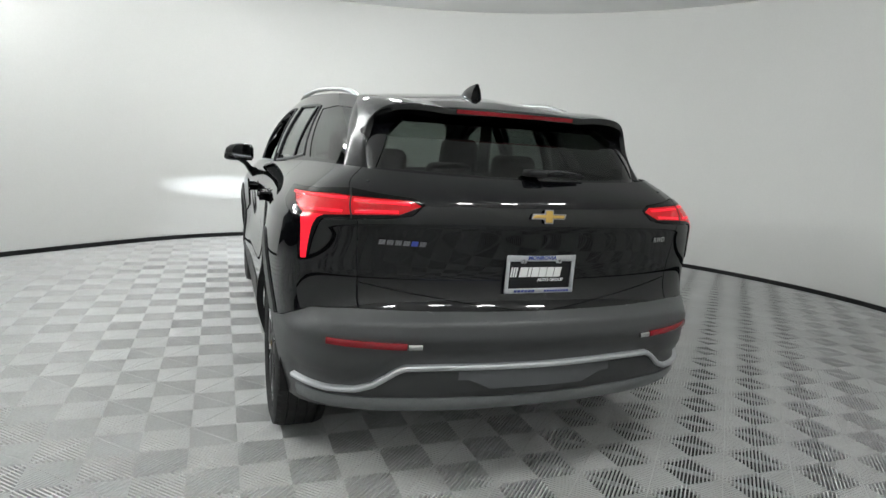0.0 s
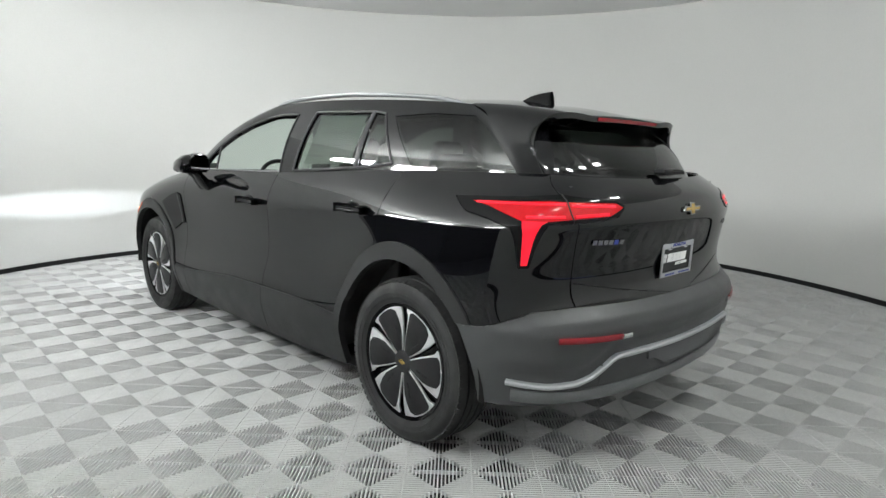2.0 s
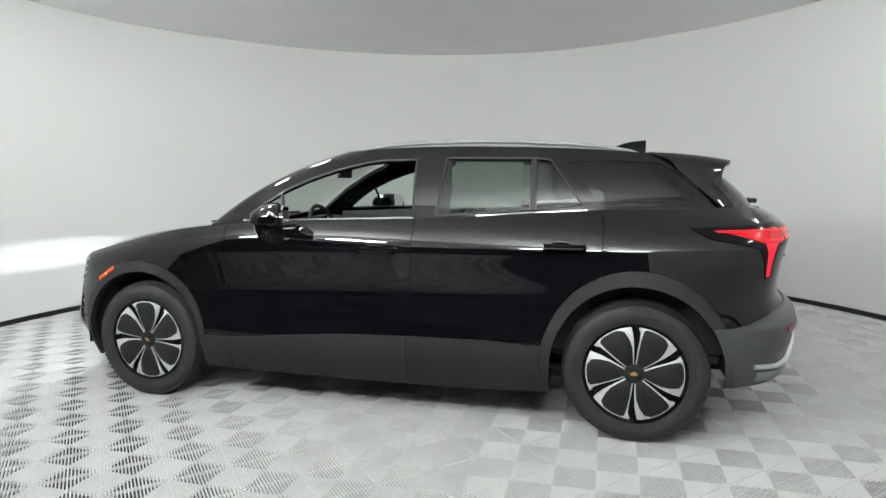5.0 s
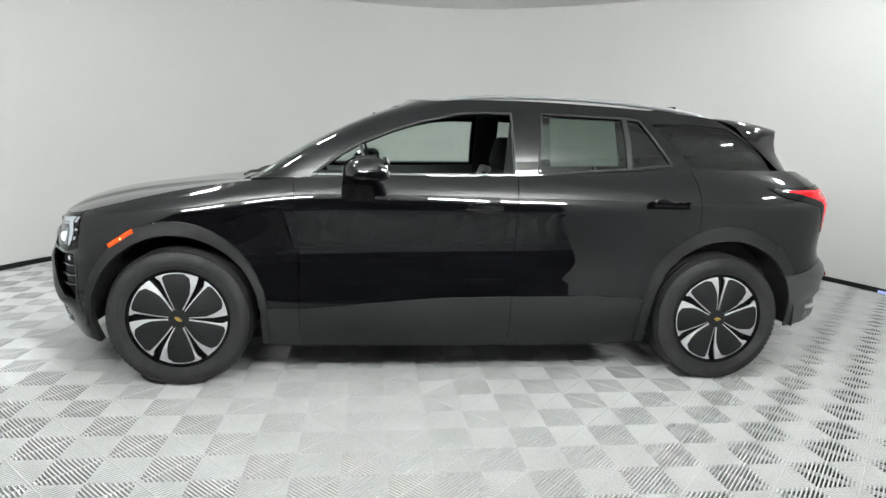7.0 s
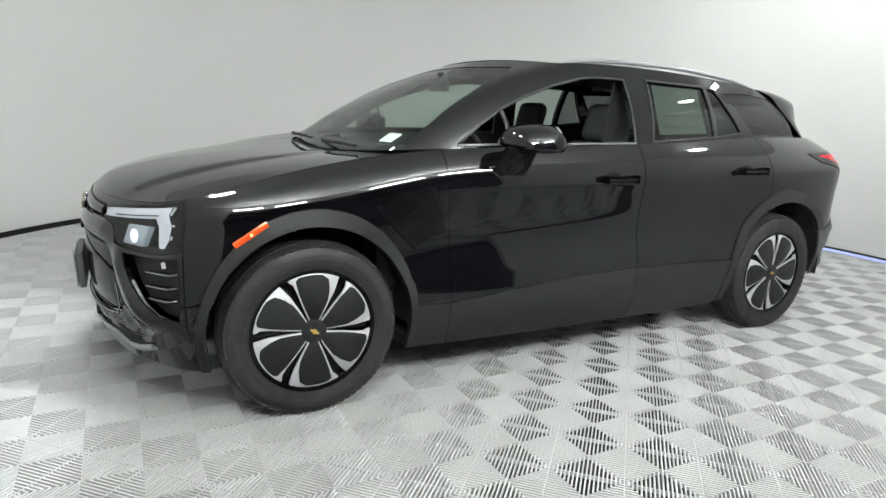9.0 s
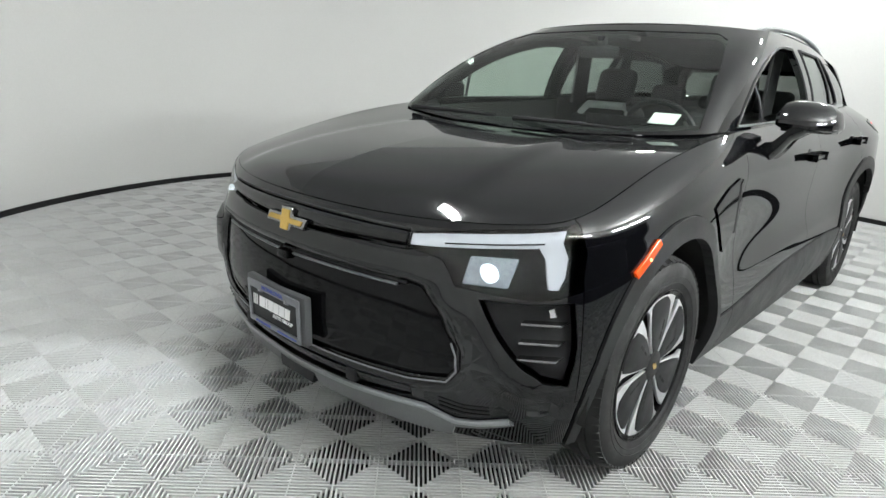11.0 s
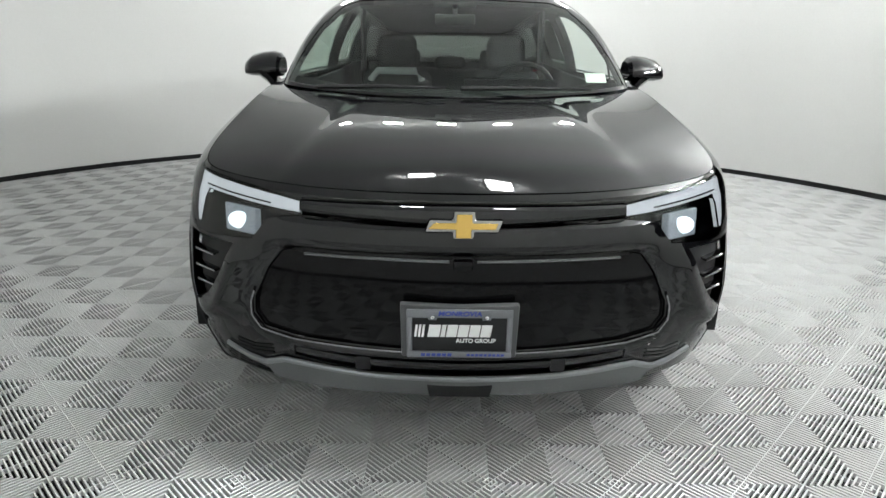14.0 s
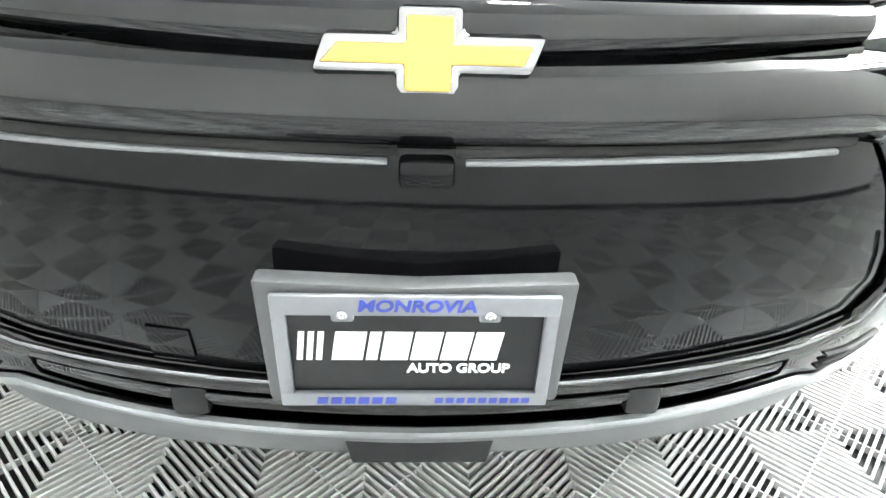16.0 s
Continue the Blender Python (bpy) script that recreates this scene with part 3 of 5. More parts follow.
# rear lamps: a bar round the corner and a leg that tapers down
lamp_bar = [(10.86, 7.89), (11.22, 7.92), (11.68, 7.91), (12.11, 7.93), (12.39, 7.88), (12.81, 7.84), (13.22, 7.80), (13.34, 7.61), (13.1, 7.2), (12.55, 7.13), (12.16, 7.05), (11.76, 7.12), (11.52, 7.38), (11.13, 7.73)]
lamp_leg = [(11.76, 7.12), (12.16, 7.05), (12.08, 6.85), (12.02, 6.0), (11.95, 4.97), (11.85, 4.96), (11.82, 6.24)]
lamp_house = [(10.59, 8.03), (10.96, 8.07), (11.54, 8.09), (12.28, 8.19), (12.81, 8.02), (13.22, 7.91), (13.38, 7.70), (13.25, 7.15), (12.99, 6.95), (12.53, 6.84), (12.18, 6.80), (12.10, 5.9), (11.98, 4.90), (11.81, 4.90), (11.72, 5.7), (11.6, 6.71), (11.22, 7.19), (10.83, 7.49)]
# rear bumper top edge
bump_line = [tub.find((1, 2), y, z, 9, 12.2) for y, z in ((-1.92, .655), (-2.02, .662), (-2.13, .70))] + [tub.find((0, 2), x, z, 12, 15) for x, z in ((.855, .742), (.72, .752), (.45, .748), (.2, .746), (0, .745))]
bumper_r = [(bump_line[0][0] - 1.0, bump_line[0][1])] + bump_line + [(UEND + .5, bump_line[-1][1]), (UEND + .5, -0.5), (bump_line[0][0] - 1.0, -0.5)]
gate = face_on([(-.0, 1.30), (.715, 1.30), (.712, 1.1), (.70, .90), (.69, .745), (0, .735)], True)
gate = [(UEND + .5, VT + .5)] + [p for p in gate[1:-1]] + [(UEND + .5, bump_line[-1][1])]
gate = [(UEND + .5, VT + .5), (tub.find((0, 2), .70, 1.25, 11.5, 15)[0], VT + .5)] + face_on([(.712, 1.22), (.705, 1.0), (.695, .85), (.69, .60)], True, rng=(11.5, 15))[:-5] + [(UEND + .5, bump_line[-1][1] - .3)]

# the nose
head_lamp = face_on([(.475, .876), (.475, .834), (.585, .816), (.635, .752), (.80, .735), (.86, .74)], False, rng=(0, 4.45))[:-5] + [tub.find((1, 2), 2.055, .76, 3, 5), tub.find((1, 2), 2.035, .86, 3, 5), tub.find((1, 2), 2.03, .942, 3, 5)] + face_on([(.845, .934), (.80, .925), (.62, .90)], False, rng=(0, 4.45))[:-2]
light_bar = face_on([(0, .886), (.474, .882), (.474, .836), (.30, .822), (0, .815)], False, rng=(0, 4))
light_bar = [(-.5, light_bar[0][1])] + light_bar[:-1] + [(-.5, light_bar[-1][1])]
grille = [(.0, .742), (.47, .742), (.545, .728), (.600, .66), (.652, .56), (.655, .50), (.628, .460), (.52, .444), (.25, .438), (0, .435)]
grille_uv = face_on(grille, False, rng=(0, 4))
grille_uv = [(-.5, grille_uv[0][1])] + [p for p in grille_uv if p[0] > 0.02] + [(-.5, tub.find((0, 2), 0, .435, 0, 1)[1])]
vent = [tub.find((0, 2), x, z, 0, 4.6) for x, z in ((.70, .725), (.80, .722))] + [tub.find((1, 2), y, z, 3, 5) for y, z in ((2.075, .73), (2.065, .60), (2.075, .48))] + [tub.find((0, 2), x, z, 0, 4.6) for x, z in ((.86, .50), (.80, .56), (.745, .64))]
intake_uv = face_on([(0, .405), (.30, .408), (.52, .412), (.52, .378), (.30, .352), (0, .345)], False, rng=(0, 4))
intake_uv = [(-.5, intake_uv[0][1])] + [p for p in intake_uv if p[0] > 0.02] + [(-.5, tub.find((0, 2), 0, .345, 0, 1)[1])]
skid_uv = [(-.5, tub.find((0, 2), 0, .335, 0, 1)[1])] + [tub.find((0, 2), x, z, 0, 4.6) for x, z in ((.05, .336), (.30, .342), (.50, .352), (.56, .352), (.635, .318), (.70, .325), (.78, .35), (.79, .335), (.70, .302), (.63, .29))] + [(2.2, -.5), (-.5, -.5)]

nose_uv = lambda pts: [tub.find((0, 2), x, z, 0, 4.4) for x, z in pts]
drl_uv = nose_uv([(.482, .873), (.55, .884), (.62, .893), (.72, .906), (.80, .917), (.845, .926), (.850, .893), (.80, .873), (.72, .864), (.62, .853), (.55, .846), (.482, .842)])
drl_leg = nose_uv([(.805, .876), (.850, .893), (.868, .85), (.872, .80), (.866, .765), (.846, .765), (.836, .80), (.824, .845)])
hole_f, hole_r = arch_uv(AXF, .440, 1.05), arch_uv(AXR, .452, 1.06)
ring_f, ring_r = arch_uv(AXF, .478, 1.125), arch_uv(AXR, .510, 1.10)
REGIONS = [("hole", hole_f), ("hole", hole_r), ("bumper_r", bumper_r), ("arch_f", ring_f), ("arch_r", ring_r),
           ("clad_fender", under(clad_uv, clad_uv[0][0], u_a)), ("clad_f", under(clad_uv, u_a, u_b)), ("clad_r", under(clad_uv, u_b, u_c)),
           ("lamp_leg", lamp_leg), ("lamp_bar", lamp_bar), ("lamp_house", lamp_house), ("gate", gate), ("fender_panel", side([(1.30, .915), (1.16, .975), (1.04, 1.0), (.985, .985), (.965, .90), (.945, .80), (1.10, .72)])), ("door_f", door_f), ("door_r", door_r),
           ("drl", drl_uv), ("drl_leg", drl_leg), ("head", head_lamp), ("bar", light_bar), ("grille", grille_uv), ("vent", vent), ("skid", skid_uv), ("intake", intake_uv)]
us = sorted(set(list(np.linspace(0, 4.6, 74)) + list(np.linspace(4.6, 11.2, 110)) + list(np.linspace(11.2, 15, 56))))
uv, sheet = carve(us, list(np.linspace(0, VT, 60)), REGIONS)
# split what is left into nose, fender and rear quarter
u_fend = tub.find((1, 2), 2.045, .85, 3, 5)[0]
for f in sheet.pop("rest"):
    c = uv[f].mean(0)
    key = "quarter" if c[0] > 8 else ("fender" if c[0] > u_fend and tub.at(c[0], c[1])[2] > .42 else "nose")
    sheet.setdefault(key, []).append(f)

LR = ((-1, "left"), (1, "right"))
def fold(line, width, height):
    """A ridge along a line in (x, z), falling off evenly on both sides."""
    def f(pos):
        d = np.full(len(pos), 9.0)
        for (a, b), (c, e) in zip(line, line[1:]):
            t = np.clip(((pos[:, 0] - a) * (c - a) + (pos[:, 2] - b) * (e - b)) / ((c - a) ** 2 + (e - b) ** 2), 0, 1)
            d = np.minimum(d, np.hypot(pos[:, 0] - a - t * (c - a), pos[:, 2] - b - t * (e - b)))
        ease = np.clip((.785 - pos[:, 2]) / .10, 0, 1) * np.clip((pos[:, 2] - .40) / .07, 0, 1)
        return height * np.clip(1 - d / width, 0, 1) * ease
    return f


CORNER = fold([(.60, .80), (.655, .765), (.715, .63), (.775, .52), (.83, .46)], .08, .032)
def gap_to(line, pos):
    """Distance in (x, z) from points to a line."""
    d = np.full(len(pos), 9.0)
    for (a, b), (c, e) in zip(line, line[1:]):
        t = np.clip(((pos[:, 0] - a) * (c - a) + (pos[:, 2] - b) * (e - b)) / ((c - a) ** 2 + (e - b) ** 2), 0, 1)
        d = np.minimum(d, np.hypot(pos[:, 0] - a - t * (c - a), pos[:, 2] - b - t * (e - b)))
    return d


def beam(pos):
    """The nose: folded corners, a full beam over the grille and a rolled-in edge round it."""
    full_beam = .016 * np.sqrt(np.clip(1 - ((pos[:, 2] - .782) / .046) ** 2, 0, 1)) * np.clip((.62 - pos[:, 0]) / .10, 0, 1)
    front = np.clip((pos[:, 1] - 2.0) / .1, 0, 1)
    rolled = -.016 * np.clip(1 - gap_to(grille, pos) / .028, 0, 1) ** 2
    return (full_beam + rolled) * front + CORNER(pos)


def bar_round(p):
    """The rounded bar between the headlights, sunk at its edges."""
    f = np.clip(p[:, 0] / .474, 0, 1)
    lo, hi = .815 + .020 * f, .887 - .004 * f
    return -.013 + .026 * np.sqrt(np.clip(1 - ((p[:, 2] - (lo + hi) / 2) / ((hi - lo) / 2)) ** 2, 0, 1))


STRIP = [(.90, .455), (.80, .445), (.70, .452), (.64, .475), (.56, .535), (.53, .548), (.40, .550), (.2, .548), (0, .546)]


def undercut(p):
    """The rear bumper: a full upper edge, and a hollow that follows the bright strip."""
    tail_end = np.clip((-2.0 - p[:, 1]) / .15, 0, 1)
    full_edge = .010 * np.exp(-((p[:, 2] - .655) / .03) ** 2)
    hollow = -.016 * np.clip(1 - gap_to([(x, z + .038) for x, z in STRIP], p) / .045, 0, 1)
    return (full_edge + hollow) * tail_end


def recess(p):
    """The closed panel: set back, with a shallow crease down the middle."""
    return -.017 + .008 * np.clip(1 - p[:, 0] / .42, 0, 1)


bumper_front = shell("front_bumper", panel(tub, uv, sheet["nose"], (1, -1), relief=beam), PAINT, car)
grille_part = shell("grille_panel", panel(tub, uv, sheet["grille"], (1, -1), thick=-.004, relief=recess), GLOSS, car, "gloss black closed grille panel")
shell("intake", panel(tub, uv, sheet["intake"], (1, -1), lift=-0.02, thick=-.02), BLACK, bumper_front, "black lower air intake")
shell("light_bar", panel(tub, uv, sheet["bar"], (1, -1), lift=-0.001, thick=.006, relief=bar_round), PAINT, car, "gloss black bar between the headlights")
shell("skid_plate", panel(tub, uv, sheet["skid"], (1, -1), lift=0.008, thick=.02), SKID, car, "satin grey front skid plate")
bumper_rear = shell("rear_bumper", panel(tub, uv, sheet["bumper_r"], (1, -1), lift=0.004, relief=undercut), BUMPER, car, "matte dark grey plastic rear bumper")
tailgate = shell("tailgate", panel(tub, uv, sheet["gate"], (1, -1)), PAINT, car)
doors, taillights = {}, {}
for s, side_name in LR:
    shell("fender", panel(tub, uv, sheet["fender"], (s,)), PAINT, car)
    shell("fender_panel", panel(tub, uv, sheet["fender_panel"], (s,), lift=0.006), GLOSS, car, "gloss black panel behind the front wheel")
    shell("rear_quarter", panel(tub, uv, sheet["quarter"], (s,)), PAINT, car)
    df = shell("front_door", panel(tub, uv, sheet["door_f"], (s,)), PAINT, car)
    dr = shell("rear_door", panel(tub, uv, sheet["door_r"], (s,)), PAINT, car)
    doors[s] = (df, dr)
    shell("wheel_arch_trim", panel(tub, uv, sheet["arch_f"], (s,), lift=0.008, thick=.035), CLAD, car, "dark grey wheel arch cladding")
    shell("wheel_arch_trim", panel(tub, uv, sheet["arch_r"], (s,), lift=0.008, thick=.035), CLAD, car, "dark grey wheel arch cladding")
    shell("sill_cladding", panel(tub, uv, sheet["clad_fender"], (s,), lift=0.006), CLAD, car)
    shell("door_cladding", panel(tub, uv, sheet["clad_f"], (s,), lift=0.006), CLAD, df, "dark grey door cladding")
    shell("door_cladding", panel(tub, uv, sheet["clad_r"], (s,), lift=0.006), CLAD, dr, "dark grey door cladding")
    tl = shell("taillight", panel(tub, uv, sheet["lamp_house"], (s,), lift=0.003), GLOSS, car, "lit red wrap-around taillight in a black housing")
    shell("light_bar", panel(tub, uv, sheet["lamp_bar"], (s,), lift=0.002, gap=0), REDLENS, tl, "lit red lens")
    shell("light_leg", panel(tub, uv, sheet["lamp_leg"], (s,), lift=0.002, gap=0), REDGLOW, tl, "bright red lit leg")
    shell("lamp_back", panel(tub, uv, sheet["lamp_bar"] + sheet["lamp_leg"], (s,), lift=-0.02, thick=-.02, gap=0), VOID, tl, "black back of the lamp")
    taillights[s] = tl
    hl = shell("headlight", panel(tub, uv, sheet["head"], (s,), lift=-0.06, thick=-.06, gap=0), GLOSS, car, "slim lit headlight in a black housing")
    shell("daylight_bar", panel(tub, uv, sheet["drl"], (s,), lift=-0.006, thick=.012, gap=0), DRL, hl, "lit white daylight bar")
    shell("daylight_leg", panel(tub, uv, sheet["drl_leg"], (s,), lift=-0.006, thick=.012, gap=0), DRL, hl, "lit white daylight bar")
    shell("lamp_cover", panel(tub, uv, sheet["head"] + sheet["drl"] + sheet["drl_leg"], (s,), lift=0.001, thick=0, gap=0), LAMPCOVER, hl, "clear lamp cover")
    shell("side_vent", panel(tub, uv, sheet["vent"], (s,), lift=-0.03, thick=-.03), BLACK, car, "black corner air vent")

def full(surf, nu, nv, **kw):
    U, V = np.meshgrid(np.linspace(0, surf.u1, nu), np.linspace(0, surf.v1, nv))
    q = np.stack([U.ravel(), V.ravel()], 1)
    fs = [[j * nu + i, j * nu + i + 1, (j + 1) * nu + i + 1, (j + 1) * nu + i] for j in range(nv - 1) for i in range(nu - 1)]
    return panel(surf, q, fs, (1, -1), **kw)

shell("hood", full(hood_s, 40, 44), PAINT, car)
shell("roof", full(roof_s, 24, 50, gap=0), PAINT, car)

# greenhouse panes
WIN_F = [(.84, 1.178), (.56, 1.185), (-.285, 1.205), (-.275, 1.545), (-.10, 1.545), (.03, 1.533), (.24, 1.485), (.42, 1.425), (.58, 1.355), (.72, 1.27)]
WIN_R = [(-.425, 1.215), (-.70, 1.232), (-.965, 1.25), (-.955, 1.545), (-.46, 1.553)]
WIN_T = [(-1.005, 1.253), (-1.255, 1.28), (-1.07, 1.535), (-.995, 1.543)]
WIN_Q = [(-1.15, 1.518), (-1.385, 1.272), (-1.7, 1.272), (-1.985, 1.275), (-1.75, 1.455), (-1.66, 1.51), (-1.4, 1.527)]
scr = face_on([(0, 1.59), (.535, 1.575), (.61, 1.54), (.695, 1.42), (.755, 1.28), (.79, 1.165), (.55, 1.135), (0, 1.11)], False, house, rng=(0, 3.0))
scr = [(-.5, scr[0][1])] + [p for p in scr if p[0] > .02] + [(-.5, house.find((0, 2), 0, 1.11, 0, 1)[1])]
bak = face_on([(0, 1.48), (.46, 1.478), (.53, 1.42), (.60, 1.265), (.3, 1.255), (0, 1.25)], True, house, rng=(8.6, 11))
bak = [(11.5, bak[0][1])] + [p for p in bak if p[0] < 10.98] + [(11.5, house.find((0, 2), 0, 1.25, 10, 11)[1])]
H = lambda pts: side(pts, 2.6, 9.2, house)
wf, wr, wt, wq = H(WIN_F), H(WIN_R), H(WIN_T), H(WIN_Q)
uvh, panes = carve(list(np.linspace(0, 11, 150)), list(np.linspace(0, VH, 34)), [("front", wf), ("rear", wr), ("tri", wt), ("quarter", wq), ("screen", scr), ("back", bak)])
shell("window_frame", panel(house, uvh, panes["rest"], (1, -1), thick=.03, gap=0), PAINT, car)
shell("windscreen", panel(house, uvh, panes["screen"], (1, -1), lift=-.003, thick=0, gap=0), CLEAR, car, "clear windscreen with a paper sticker")
shell("rear_window", panel(house, uvh, panes["back"], (1, -1), lift=-.004, thick=0, gap=0), PRIVACY, tailgate, "dark tinted rear window")
for s, side_name in LR:
    if s > 0:
        shell("window", panel(house, uvh, panes["front"], (s,), lift=-.006, thick=0, gap=0), GREEN, doors[s][0], "green tinted door glass")
    shell("window", panel(house, uvh, panes["rear"], (s,), lift=-.006, thick=0, gap=0), REARDOOR, doors[s][1], "dark tinted rear door glass")
    shell("small_window", panel(house, uvh, panes["tri"], (s,), lift=-.006, thick=0, gap=0), PRIVACY, doors[s][1])
    shell("quarter_window", panel(house, uvh, panes["quarter"], (s,), lift=-.003, thick=0, gap=0), QUARTER, car, "dark tinted quarter window")


# ---- wheels ----
def blade(bm, pts, x0, x1, bevel=0.0):
    """A flat piece of the wheel's face from (radius, degrees) points."""
    prism(bm, [(r * math.cos(radians(-a)), r * math.sin(radians(-a))) for r, a in pts], x0, x1, "x", bevel)


def arc(r0, a0, r1, a1, n=6):
    return [(r0 + (r1 - r0) * i / n, a0 + (a1 - a0) * i / n) for i in range(n + 1)]


def build_wheel():
    """A wheel whose outer face looks towards -x, about its own centre."""
    w = empty("wheel", car)
    tagged(w, "wheel with six two-tone alloy blades and a black tyre")
    R, rim_r = TYRE_R, 0.264
    bm = bmesh.new()
    prof = [(-.088, rim_r - .006), (-.100, rim_r + .006), (-.108, rim_r + .03), (-.116, .315), (-.117, .335), (-.112, .352), (-.105, .364), (-.098, .373), (-.085, R - .005)]
    for a in (-.062, -.022, .022, .062):
        prof += [(a - .0055, R), (a - .0035, R - .008), (a + .0035, R - .008), (a + .0055, R)]
    prof += [(.085, R - .005), (.104, .364), (.117, .33), (.108, rim_r + .03), (.088, rim_r - .006)]
    lathe(bm, prof, 96)
    tyre = part("tyre", bm, RUBBER, w, "black tyre with tread grooves", angle=28)
    # shoulder blocks of the tread
    bm = bmesh.new()
    for k in range(72):
        for sx in (-1, 1):
            m = pose(0, 0, 0, 360 * k / 72 + (2.5 if sx > 0 else 0), 0, 0) @ pose(sx * .094, 0, R - .0125, 0, 20 * sx, 0)
            box(bm, -.012, .012, -.0125, .0125, -.004, .004, m=m)
    tagged(part("tread", bm, RUBBER, tyre, smooth=False), kind="stuff")
    bm = bmesh.new()
    for rr, h in ((.322, .0012), (.300, .001), (.275, .001)):
        tube(bm, [(-.1165 if rr > .31 else -.113 if rr > .29 else -.109, rr * math.cos(2 * math.pi * k / 72), rr * math.sin(2 * math.pi * k / 72)) for k in range(72)], .0016, 5, closed=True)
    part("sidewall_ring", bm, RUBBER, tyre)
    bm = bmesh.new()
    lathe(bm, [(-.098, rim_r + .004), (-.104, rim_r + .012), (-.106, rim_r + .006), (-.100, rim_r - .008), (-.06, rim_r - .02), (.06, rim_r - .03), (.09, rim_r), (.09, rim_r + .004)], 72)
    part("rim", bm, GLOSS, w, "black wheel rim")
    bm = bmesh.new()
    lathe(bm, [(-.035, .0), (-.035, .235), (-.015, .235), (-.015, .0)], 48, closed=False)
    part("brake_shield", bm, VOID, w, "dark brake disc behind the blades")
    for k in range(6):
        t = 60 * k
        bm = bmesh.new()
        ring = arc(.262, t - 25, .262, t + 26, 9)
        blade(bm, [(.045, t - 27), (.12, t - 28.5), (.19, t - 28), (.23, t - 26.5)] + ring + [(.245, t + 25.6), (.228, t + 23), (.19, t + 22.6), (.12, t + 23.6), (.045, t + 25)], -.100, -.088, .002)
        b = part("blade", bm, MACHINED, w, "machined silver blade edge", angle=30)
        bm = bmesh.new()
        blade(bm, [(.050, t - 21), (.10, t - 24.6), (.148, t - 24.6), (.19, t - 21), (.215, t - 18), (.236, t - 15.6)] + arc(.2505, t - 8, .2505, t + 15, 5) + [(.241, t + 19), (.19, t + 20.4), (.12, t + 20.8), (.050, t + 18)], -.1035, -.094, .003)
        part("blade_inlay", bm, BLACK, b, "dark grey blade inlay", angle=30)
        bm = bmesh.new()
        m = pose(0, 0, 0, 10.5 - t, 0, 0)
        box(bm, -.1042, -.1030, .098, .125, -.004, .005, .0005, m=m)
        box(bm, -.1042, -.1030, .131, .168, -.004, .006, .0005, m=m)
        part("slot", bm, VOID, b)
        bm = bmesh.new()
        blade(bm, [(.05, t + 25), (.26, t + 25.5), (.26, t + 35.5), (.05, t + 35)], -.08, -.062, .003)
        part("spoke", bm, GLOSS, w)
    bm = bmesh.new()
    lathe(bm, [(-.1065, .0005), (-.1065, .044), (-.1035, .053), (-.08, .06), (-.05, .06), (-.05, .0005)], 36, closed=False)
    cap = part("hub_cap", bm, BLACK, w, "black hub cap with a small gold emblem")
    bm = bmesh.new()
    prism(bm, [(-.022, -.006), (-.009, -.006), (-.009, -.011), (.007, -.011), (.007, -.006), (.019, -.006), (.022, .006), (.009, .006), (.009, .011), (-.007, .011), (-.007, .006), (-.019, .006)], -.108, -.1055, "x")
    bmesh.ops.scale(bm, vec=(1.008, 1.0, 1.0), verts=bm.verts)
    part("emblem", bm, GOLD, cap, smooth=False)
    return w


wheel = build_wheel()
TRACK = 0.835
for s in (-1, 1):
    for y, spin in ((AXF, 30), (AXR, 0)):
        m = pose(s * TRACK, y, HUB_Z) @ (pose(0, 0, 0, spin, 0, 0) if s < 0 else pose(0, 0, 0, spin, 0, 180))
        if s < 0 and y == AXF:
            wheel.matrix_basis = m
        else:
            copy_thing(wheel, m)

# wheel housings and floor pan
for s in (-1, 1):
    for y, r in ((AXF, .468), (AXR, .485)):
        bm = bmesh.new()
        V = []
        for x in (s * .60, s * .945):
            V.append([bm.verts.new((x, y + r * math.cos(a), HUB_Z + r * math.sin(a))) for a in (math.pi * (k / 24 * 1.06 - .03) for k in range(25))])
        for k in range(24):
            bm.faces.new((V[0][k], V[0][k + 1], V[1][k + 1], V[1][k]))
        bm.faces.new(V[0])
        part("wheel_housing", bm, VOID, car, "black wheel housing")
bm = bmesh.new()
box(bm, -.86, .86, -1.08, 1.08, .20, .27, .02)
box(bm, -.58, .58, -1.95, 2.05, .26, .30, .02)
part("floor_pan", bm, VOID, car, "black flat underbody")


# ---- places on the shell ----
def nose(x, z):
    """The y of the nose at x, z."""
    p = tub.at(*tub.find((0, 2), abs(x), z, 0, 4.5))
    return float(p[1])


def tail(x, z, surf=None):
    p = tub.at(*tub.find((0, 2), abs(x), z, 11.6, 15))
    return float(p[1])


def flank(y, z):
    return float(tub.at(*tub.find((1, 2), y, z, 3.3, 12.4))[0])


def pane_x(y, z):
    return float(house.at(*house.find((1, 2), y, z, 2.6, 9.2))[0])


